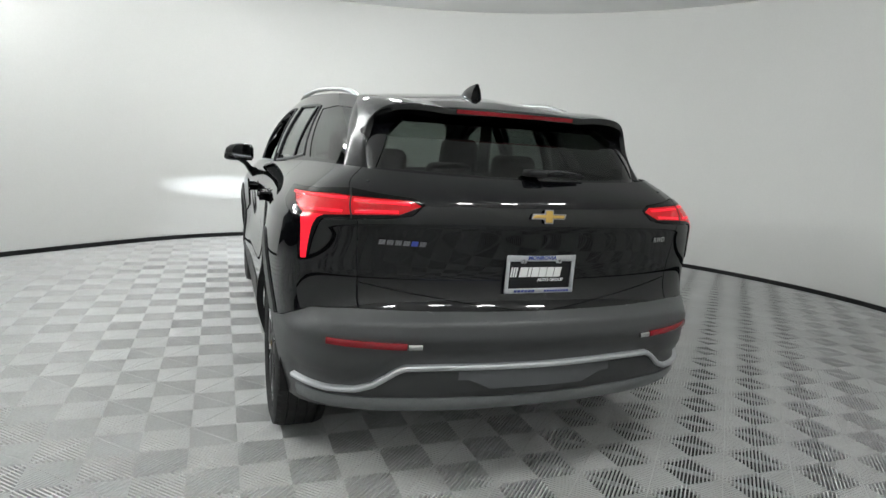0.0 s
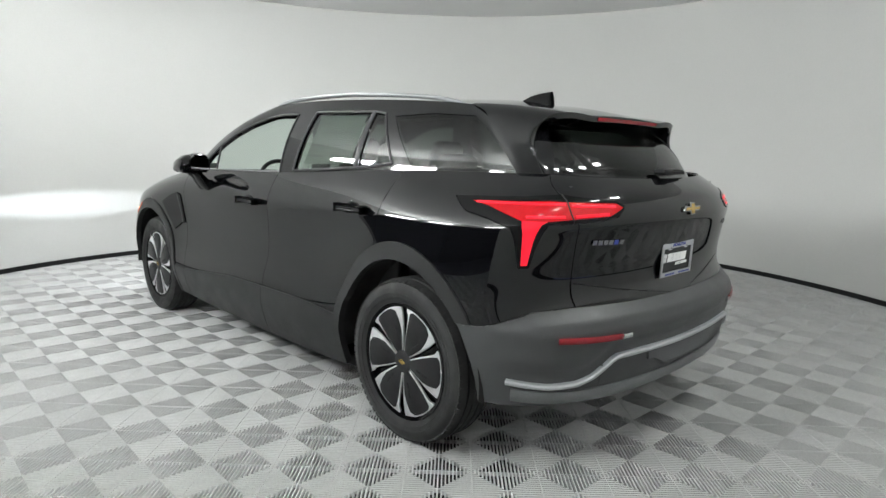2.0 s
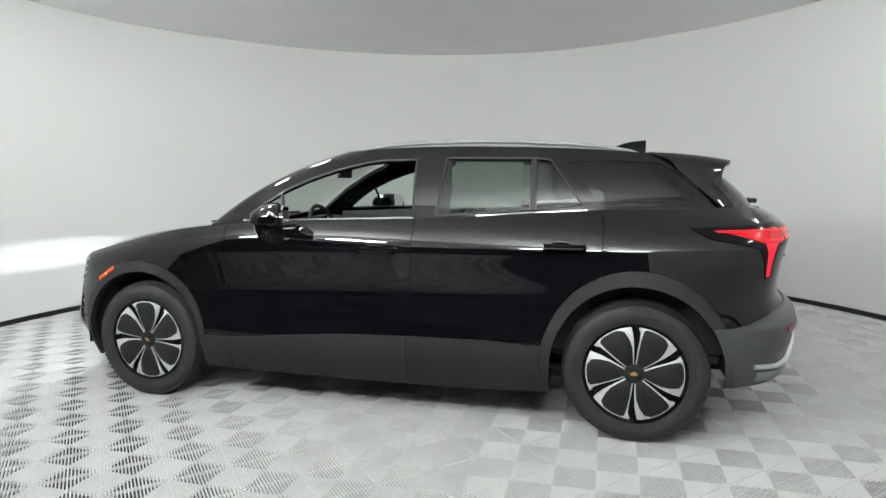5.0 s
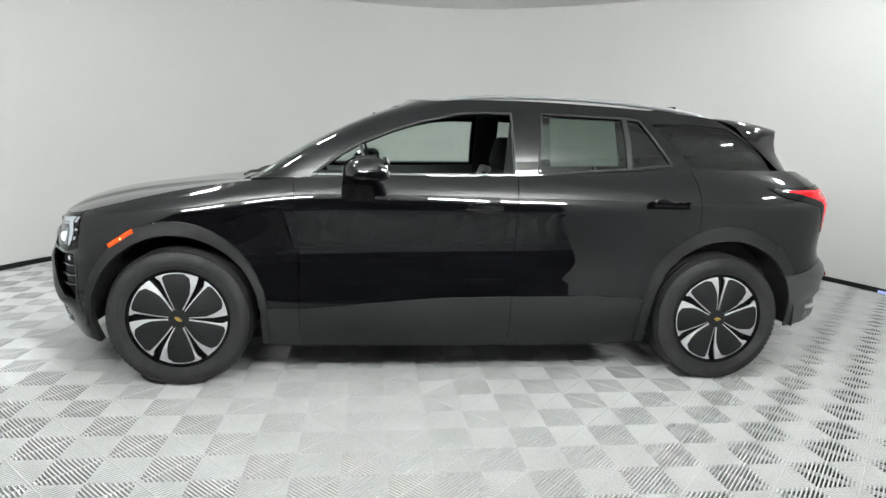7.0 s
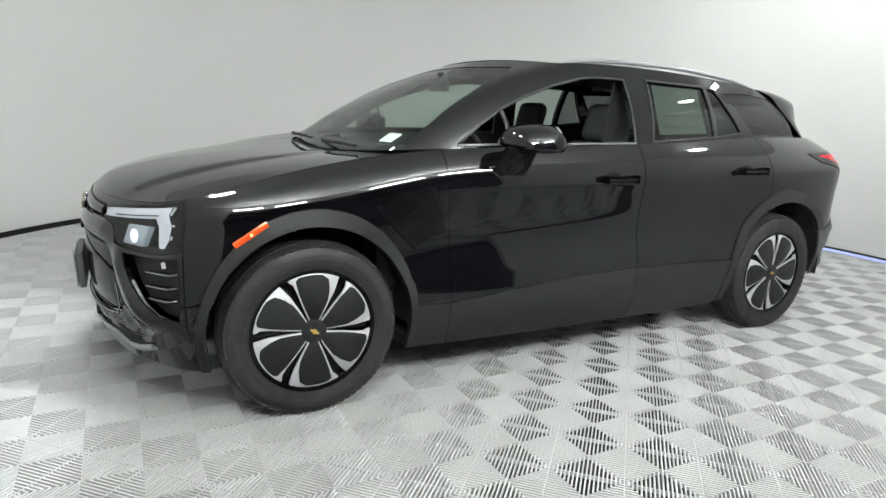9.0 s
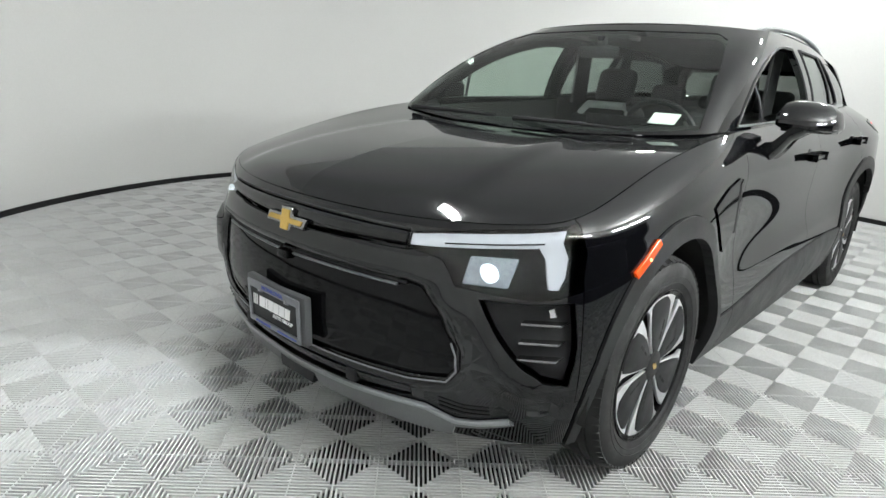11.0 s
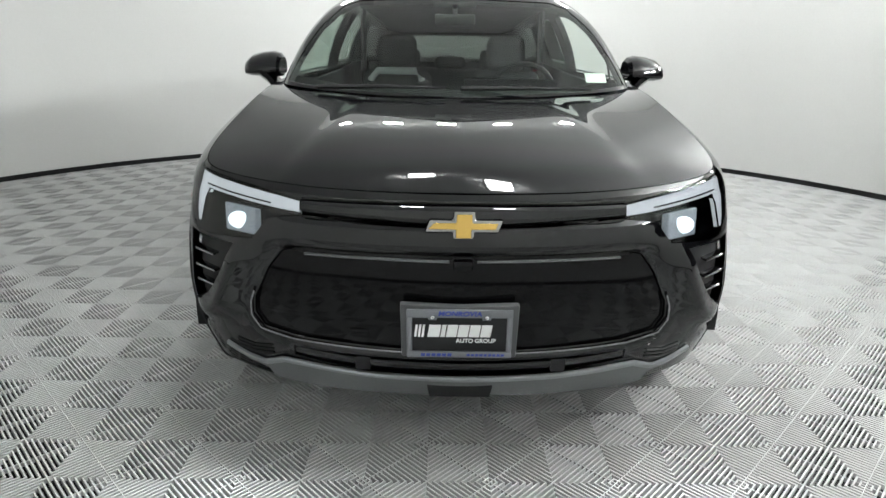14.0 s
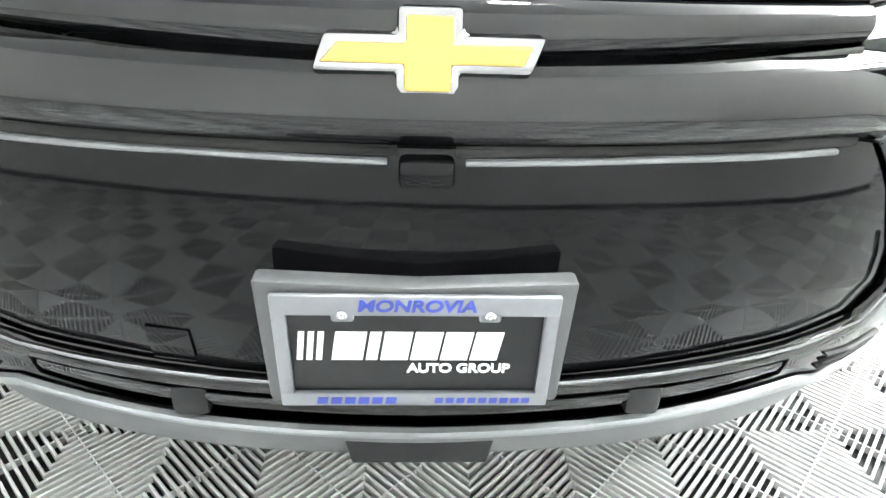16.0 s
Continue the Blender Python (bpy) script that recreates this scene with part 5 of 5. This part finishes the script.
for s, nm in LR:
    hl = [o for o in car.children if o.name.startswith("headlight")][0 if s < 0 else 1]
    for nm2, pts, a, b, mt, lb in (("projector_frame", [(.645, .756), (.760, .756), (.768, .84), (.648, .836)], -.05, -.020, LAMPDIM, "dimly lit projector surround"),):
        bm = bmesh.new()
        lo = [bm.verts.new(on_nose(x, z, a, s)) for x, z in pts]
        hi = [bm.verts.new(on_nose(x, z, b, s)) for x, z in pts]
        bm.faces.new(lo)
        bm.faces.new(hi)
        for k in range(4):
            bm.faces.new((lo[k], lo[(k + 1) % 4], hi[(k + 1) % 4], hi[k]))
        bmesh.ops.recalc_face_normals(bm, faces=bm.faces)
        bmesh.ops.bevel(bm, geom=list(bm.edges), offset=.006, segments=3, affect="EDGES", profile=.5)
        part(nm2, bm, mt, hl, lb)
    bm = bmesh.new()
    r = bmesh.ops.create_uvsphere(bm, u_segments=24, v_segments=14, radius=1.0)
    bmesh.ops.transform(bm, matrix=Matrix.Translation(on_nose(.706, .795, -.020, s)) @ Matrix.Diagonal((.034, .014, .028, 1)), verts=r["verts"])
    part("projector", bm, LAMPGLOW, hl, "round lit projector lens")
    bm = bmesh.new()
    strip_on(tub, nose_uv(dense([(.58, .8600), (.72, .8745), (.815, .887)], 5)), .0022, -.002, s, bm, .004)
    part("bar_divider", bm, GLOSS, hl)
    for z in (.352, .367, .382):
        bm = bmesh.new()
        strip_on(tub, nose_uv(dense([(.60, z + .012), (.67, z - .002), (.735, z + .004)], 4)), .0022, .004, s, bm, .006)
        part("corner_rib", bm, CLAD, bumper_front, "thin rib above the skid plate")
    # vent louvres
    for z in (.66, .605, .555):
        bm = bmesh.new()
        prism(bm, [(s * .80, nose(.80, z) - .004), (s * .885, nose(.885, z) + .002), (s * .885, nose(.885, z) - .04), (s * .79, nose(.79, z) - .04)], z, z + .008, "z", .002)
        part("louvre", bm, DARKCHROME, car, "black vent louvre")
    bm = bmesh.new()
    strip_on(tub, nose_uv([(.862, .712), (.866, .700), (.868, .688)]), .010, -.008, s, bm, .004)
    part("vent_marker", bm, CHROME, car, "small bright piece in the corner vent")
    # amber marker
    bm = bmesh.new()
    path = [tub.find((1, 2), 1.87 - .125 * k / 6, .785 + .082 * k / 6, 3.5, 6) for k in range(7)]
    strip_on(tub, path, .0125, .009, s, bm, .008)
    sm = part("side_marker", bm, AMBER, car, "orange side marker light")
    bm = bmesh.new()
    r = bmesh.ops.create_uvsphere(bm, u_segments=12, v_segments=8, radius=.006)
    uvm = path[3]
    pm = tub.at(*uvm)
    bmesh.ops.translate(bm, vec=(s * (pm[0] + .010), pm[1], pm[2]), verts=r["verts"])
    part("marker_bulb", bm, AMBERLIT, sm, "bright bulb in the marker")
    # fender vent trim
    bm = bmesh.new()
    path = [tub.find((1, 2), y, z, 4, 7) for y, z in dense([(1.02, .985), (.985, .90), (.955, .78)], 4)]
    strip_on(tub, path, .022, .006, s, bm, .008)
    part("fender_trim", bm, GLOSS, car, "gloss black trim behind the front wheel")
# near-black strips for the shaded gaps above and below the bar between the headlights
for z0, z1 in ((.889, .884), (.812, .832)):
    bm = bmesh.new()
    for s in (1, -1):
        path = [tub.find((0, 2), x, z, 0, 4) for x, z in dense([(0, z0), (.25, z0 + (z1 - z0) * .3), (.475, z1)], 5)]
        strip_on(tub, path, .0035, .002, s, bm, .004)
    part("shade_line", bm, VOID, car, "dark strip for the shaded gap beside the front bar")
# body-coloured bar between the two lower slots
bm = bmesh.new()
for s in (1, -1):
    path = [tub.find((0, 2), x, z, 0, 4) for x, z in dense([(0, .376), (.30, .381), (.52, .393)], 5)]
    strip_on(tub, path, .0135, -.004, s, bm, .008)
part("intake_bar", bm, PAINT, bumper_front, "gloss black bar between the lower slots")
# upper grille slot and camera
bm = bmesh.new()
for s in (1, -1):
    path = [tub.find((0, 2), x, z, 0, 4) for x, z in dense([(.04, .726), (.25, .728), (.47, .725)], 4)]
    strip_on(tub, path, .0036, -.006, s, bm, .008)
part("slot_trim", bm, SKID, grille_part, "bright trim along the top slot")
# near-black strip laid on for the shade inside the slot
bm = bmesh.new()
for s in (1, -1):
    path = [tub.find((0, 2), x, z, 0, 4) for x, z in dense([(.03, .7375), (.25, .738), (.50, .735)], 4)]
    strip_on(tub, path, .006, -.009, s, bm, .006)
part("slot", bm, VOID, grille_part, "dark strip for the shaded slot above the grille")
bm = bmesh.new()
path = [tub.find((0, 2), x, z, 0, 4) for x, z in ((.282, .470), (.31, .470), (.338, .470))]
strip_on(tub, path, .026, -.0125, 1, bm, .004)
part("flap", bm, GLOSS, grille_part, "small rectangular flap in the grille")
bm = bmesh.new()
box(bm, -.028, .028, nose(0, .715) - .03, nose(0, .715) + .010, .702, .732, .006)
part("front_camera", bm, GLOSS, grille_part, "small front camera housing")
bm = bmesh.new()
for s in (1, -1):
    path = [tub.find((0, 2), x, z, 0, 4) for x, z in dense([(.642, .585), (.657, .545), (.659, .497), (.630, .456), (.52, .440), (.25, .434), (0, .431)], 4)]
    strip_on(tub, path, .0035, .002, s, bm, .004)
part("grille_edge", bm, DARKCHROME, grille_part, "thin bright lower edge of the grille")
for x in (-.30, .30):
    bm = bmesh.new()
    box(bm, x - .025, x + .025, nose(.3, .38) - .03, nose(.3, .38) + .006, .355, .405, .01)
    part("parking_sensor", bm, BLACK, bumper_front)
bm = bmesh.new()
prism(bm, [(-.095, .262), (.095, .262), (.108, .325), (-.108, .325)], nose(0, .30) - .03, nose(0, .30) + .010, "y", .004)
part("tow_cover", bm, BLACK, bumper_front, "black patch in the skid plate")
bm = bmesh.new()
for s in (1, -1):
    path = [tub.find((0, 2), x, z, 0, 4.5) for x, z in dense([(0, .336), (.30, .342), (.50, .353), (.56, .353), (.635, .318), (.70, .325), (.78, .35)], 4)]
    strip_on(tub, path, .010, .011, s, bm, .008)
part("skid_edge", bm, SATIN, bumper_front, "bright upper edge of the skid plate")

# cowl, wipers, sticker
bm = bmesh.new()
rows = []
for k in range(31):
    t = -1 + 2 * k / 30
    a = hood_s.at(np.array([abs(t)]), np.array([.995]))[0]
    sx = 1 if t > 0 else -1
    rows.append([bm.verts.new(c) for c in ((sx * a[0], a[1] + .01, a[2] - .012), (sx * a[0] * .985, a[1] - .06, a[2] - .008), (sx * a[0] * .95, a[1] - .14, a[2] + .03))])
for a, b in zip(rows, rows[1:]):
    for k in range(2):
        bm.faces.new((a[k], b[k], b[k + 1], a[k + 1]))
part("cowl", bm, BLACK, car, "black plastic cowl under the windscreen")
for x0, x1 in ((.62, .05), (-.02, -.60)):
    bm = bmesh.new()
    tube(bm, [(x0, 1.235, 1.145), ((x0 + x1) / 2, 1.27, 1.152), (x1, 1.28 - .05 * abs(x1), 1.15)], [.012, .009, .006], 8)
    part("wiper", bm, BLACK, car, "black windscreen wiper")
def on_screen(x, z):
    p = house.at(*house.find((0, 2), abs(x), z, 0, 3))
    return (x, float(p[1]), z)
bm = bmesh.new()
q = [on_screen(-.70, 1.175), on_screen(-.60, 1.175), on_screen(-.60, 1.215), on_screen(-.70, 1.215)]
bm.faces.new([bm.verts.new((a, b - .012, c)) for a, b, c in q])
part("sticker", bm, PAPER, car, "white paper sticker behind the windscreen")

bm = bmesh.new()
q = [(y, z) for y, z in ((-.50, 1.255), (-.915, 1.27), (-.915, 1.525), (-.51, 1.53))]
bm.faces.new([bm.verts.new((-(pane_x(y, z) - .012), y, z)) for y, z in q])
sheet_ob = part("window_sheet", bm, SHEET, doors[-1][1], "printed paper sheet behind the rear door glass")
for y0, y1, z in ((-.53, -.89, 1.43), (-.53, -.70, 1.36), (-.74, -.88, 1.36), (-.53, -.66, 1.48), (-.53, -.68, 1.30), (-.74, -.86, 1.30)):
    bm = bmesh.new()
    bm.faces.new([bm.verts.new((-(pane_x(y, zz) - .010), y, zz)) for y, zz in ((y0, z), (y1, z), (y1, z + .009), (y0, z + .009))])
    part("print_bar", bm, GREYPRINT, sheet_ob)

# ---- cabin ----
def cushion(bm, x0, x1, y0, y1, z0, z1, r=.05, m=None):
    box(bm, x0, x1, y0, y1, z0, z1, r, m, 4)


def front_seat(x, banded):
    st = empty("front_seat", car, pose(x, .02, .30))
    tagged(st, "dark grey front seat with pale leather shoulders" if banded else "dark grey driver seat")
    bm = bmesh.new()
    cushion(bm, -.25, .25, -.30, .28, .12, .34, .07)
    part("seat_base", bm, SEAT, st)
    lean = pose(0, -.30, .30, 14, 0, 0)
    bm = bmesh.new()
    cushion(bm, -.24, .24, -.07, .07, -.02, .60, .065, lean)
    part("backrest", bm, SEAT, st)
    for sx in (-1, 1):
        bm = bmesh.new()
        cushion(bm, sx * .19 - .055, sx * .19 + .055, -.05, .12, .02, .52, .05, lean)
        part("bolster", bm, SEAT, st)
    if banded:
        bm = bmesh.new()
        tube(bm, [lean @ Vector(p) for p in ((-.19, .085, .34), (-.175, .085, .52), (-.13, .085, .575), (.13, .085, .575), (.175, .085, .52), (.19, .085, .34))], [.02, .024, .026, .026, .024, .02], 10)
        part("shoulder_trim", bm, PALE, st, "pale grey leather shoulder band")
    bm = bmesh.new()
    cushion(bm, -.135, .135, -.045, .06, .60, .84, .055, lean)
    part("headrest", bm, SEAT, st)
    return st


front_seat(-.38, False)
front_seat(.38, True)
rs = empty("rear_seat", car)
tagged(rs, "dark grey rear bench with three headrests")
bm = bmesh.new()
cushion(bm, -.66, .66, -1.10, -.62, .42, .66, .08)
part("seat_base", bm, SEAT, rs)
bm = bmesh.new()
cushion(bm, -.66, .66, -.07, .07, 0, .62, .07, pose(0, -1.12, .60, 20, 0, 0))
part("backrest", bm, SEAT, rs)
for x in (-.38, 0, .38):
    bm = bmesh.new()
    cushion(bm, x - .13, x + .13, -.05, .05, .60, .76 if x else .70, .045, pose(0, -1.12, .60, 16, 0, 0))
    part("headrest", bm, SEAT, rs)
bm = bmesh.new()
prof = [(1.22, 1.09), (1.0, 1.12), (.75, 1.11), (.66, 1.06), (.64, .95), (.70, .80), (.95, .55), (1.2, .45)]
prism(bm, prof, -.76, .76, "x", .02)
dash = part("dashboard", bm, DASH, car, "dark grey dashboard")
bm = bmesh.new()
box(bm, -.55, -.05, .64, .66, 1.04, 1.17, .008)
part("screen", bm, GLOSS, dash, "dark wide display")
sw = empty("steering_wheel", car, pose(-.38, .50, 1.085, 68, 0, 0))
tagged(sw, "black steering wheel")
bm = bmesh.new()
tube(bm, [(.18 * math.cos(2 * math.pi * k / 40), .175 * math.sin(2 * math.pi * k / 40), 0) for k in range(40)], .015, 8, closed=True)
part("rim", bm, BLACK, sw)
bm = bmesh.new()
box(bm, -.07, .07, -.06, .06, -.04, .01, .02)
box(bm, -.17, .17, -.015, .02, -.012, .008, .006)
box(bm, -.02, .02, -.17, 0, -.012, .008, .006)
part("hub", bm, BLACK, sw)
bm = bmesh.new()
box(bm, -.11, .11, .50, .53, 1.44, 1.50, .012, seg=3)
box(bm, -.015, .015, .46, .52, 1.48, 1.55, .006)
part("rear_view_mirror", bm, BLACK, car, "black rear-view mirror")
bm = bmesh.new()
box(bm, -.12, .12, .30, .44, 1.535, 1.565, .012)
part("sensor_cover", bm, BLACK, car, "black sensor cover behind the windscreen")
# linings that close the cabin
bm = bmesh.new()
box(bm, -.70, .70, -2.0, 1.0, .40, .44)
part("cabin_floor", bm, DASH, car)
for s, nm in LR:
    for y0, y1, own in ((.88, -.30, 0), (-.31, -1.30, 1)):
        bm = bmesh.new()
        prism(bm, [(y0, .45), (y1, .45), (y1, 1.19 if own == 0 else 1.235), (y0, 1.15 if own == 0 else 1.195)], s * .74, s * .765, "x", .006)
        part("door_lining", bm, DASH, doors[s][own])
    bm = bmesh.new()
    prism(bm, [(-1.31, .45), (-2.05, .45), (-2.1, 1.22), (-1.31, 1.23)], s * .68, s * .70, "x")
    part("cargo_lining", bm, DASH, car)
    bm = bmesh.new()
    prism(bm, [(-.27, 1.18), (-.45, 1.20), (-.47, 1.575), (-.30, 1.575)], s * .60, s * .615, "x")
    part("pillar_lining", bm, DASH, car)
bm = bmesh.new()
box(bm, -.66, .66, -2.22, -2.19, .45, 1.22)
part("tailgate_lining", bm, DASH, tailgate)
bm = bmesh.new()
box(bm, -.74, .74, 1.10, 1.14, .40, 1.07)
part("bulkhead", bm, VOID, car)
V, F, Nn = full(roof_s, 14, 24, lift=-.03, thick=0, gap=0)
shell("headliner", (V, F, Nn), DASH, car, "dark roof lining")

# headlight beams
for s in (-1, 1):
    la = bpy.data.lights.new("headlight_beam", "SPOT")
    la.energy, la.spot_size, la.spot_blend, la.shadow_soft_size, la.color = BEAM_WATTS, radians(86), .4, .03, (.9, .96, 1.0)
    lo = new("headlight_beam", la)
    lo.matrix_basis = look((s * .70, 2.30, .80), (s * .78, 3.3, -.18))
    # the flat upper part of the beam, wide and low
    la = bpy.data.lights.new("headlight_beam", "SPOT")
    la.energy, la.spot_size, la.spot_blend, la.shadow_soft_size, la.color = CUTOFF_WATTS, radians(50), .7, .02, (.88, .95, 1.0)
    lo = new("headlight_beam", la)
    lo.matrix_basis = look((s * .70, 2.30, .80), (s * .95, 4.3, .66)) @ Matrix.Diagonal((1.45, .20, 1, 1))


# ---- floor: interlocking ribbed tiles over a dark slab ----
GX, GY, QUAD, PITCH, RIB_W, RIB_D = 0.10, 0.035, 0.2, 0.2 * 2 ** .5 / 18, 0.0060, 0.018
PARITY = 0


def clip(poly, nx, ny, c):
    """Keeps the part of a polygon where nx * x + ny * y <= c."""
    out = []
    for i in range(len(poly)):
        (ax, ay), (bx, by) = poly[i - 1], poly[i]
        da, db = nx * ax + ny * ay - c, nx * bx + ny * by - c
        if (da < 0) != (db < 0):
            t = da / (da - db)
            out.append((ax + (bx - ax) * t, ay + (by - ay) * t))
        if db < 0:
            out.append((bx, by))
    return out


def quadrant(verts, faces, x0, y0, turn):
    """Ribs along one diagonal of a quadrant, crossed by one low web."""
    e = 0.0
    sq = [(x0 + e, y0 + e), (x0 + QUAD - e, y0 + e), (x0 + QUAD - e, y0 + QUAD - e), (x0 + e, y0 + QUAD - e)]
    mx, my = x0 + QUAD / 2, y0 + QUAD / 2
    r = 2 ** -.5
    nx, ny = (r, r) if turn else (r, -r)

    def strip(poly, top, bottom, ax, ay, c, crown=0.72, drop=0.0012):
        """A rib with a rounded crown along the line ax * x + ay * y = c."""
        k, n = len(verts), len(poly)
        for x, y in poly:
            d = (ax * x + ay * y - c) * (1 - crown)
            verts.append((x - ax * d, y - ay * d, top))
        verts.extend([(x, y, top - drop) for x, y in poly] + [(x, y, bottom) for x, y in poly])
        faces.append(tuple(range(k, k + n)))
        for o in (k, k + n):
            faces.extend((o + i, o + n + i, o + n + (i + 1) % n, o + (i + 1) % n) for i in range(n))
    for j in range(19):
        c = nx * mx + ny * my + (j - 9) * PITCH
        p = clip(clip(sq, nx, ny, c + RIB_W / 2), -nx, -ny, -(c - RIB_W / 2))
        if len(p) > 2:
            strip(p, 0.0, -RIB_D, nx, ny, c)
    c = -ny * mx + nx * my
    p = clip(clip(sq, -ny, nx, c + .002), ny, -nx, -(c - .002))
    strip(p, -0.0012, -RIB_D, -ny, nx, c)


def tile_mesh():
    verts, faces = [], []
    for i in (0, 1):
        for j in (0, 1):
            quadrant(verts, faces, i * QUAD - QUAD, j * QUAD - QUAD, (i + j + PARITY) % 2)
    return verts, faces


floor = tagged(empty("floor"), "floor of grey ribbed interlocking plastic tiles", "floor", kind="structure")
# slab coloured near-black to deepen the shade between the ribs
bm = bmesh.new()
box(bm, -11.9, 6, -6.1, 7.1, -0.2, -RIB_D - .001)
part("slab", bm, GAP_DARK, floor)
TV, TF = tile_mesh()
tile_me = mesh_of("tile", TV, TF, RIB, smooth=False)
spots = []
for i in range(-14, 14):
    for j in range(-14, 14):
        x, y = GX + i * 2 * QUAD, GY + j * 2 * QUAD
        d = math.hypot((x - CX) / (RX + .25), (y - CY) / (RY + .25))
        if d < 1.0 or (-7 < x < -3 and -3.2 < y < 4.2):
            spots.append((x, y))
# the tiles nearest the car's left side, tail and nose are pieces of their own; the rest is joined
near = sorted(spots, key=lambda p: max(abs(p[0] + .6) / 2.6, abs(p[1]) / 4.2))[:300]
chosen = set(near)
for x, y in near:
    t = new("tile", tile_me)
    t.parent, t.location = floor, (x, y, 0)
V, F = [], []
for x, y in spots:
    if (x, y) not in chosen:
        k = len(V)
        V += [(a + x, b + y, c) for a, b, c in TV]
        F += [tuple(i + k for i in f) for f in TF]
rest = new("tiles", mesh_of("tiles", V, F, RIB, smooth=False))
rest.parent = floor
tagged(rest, kind="stuff")
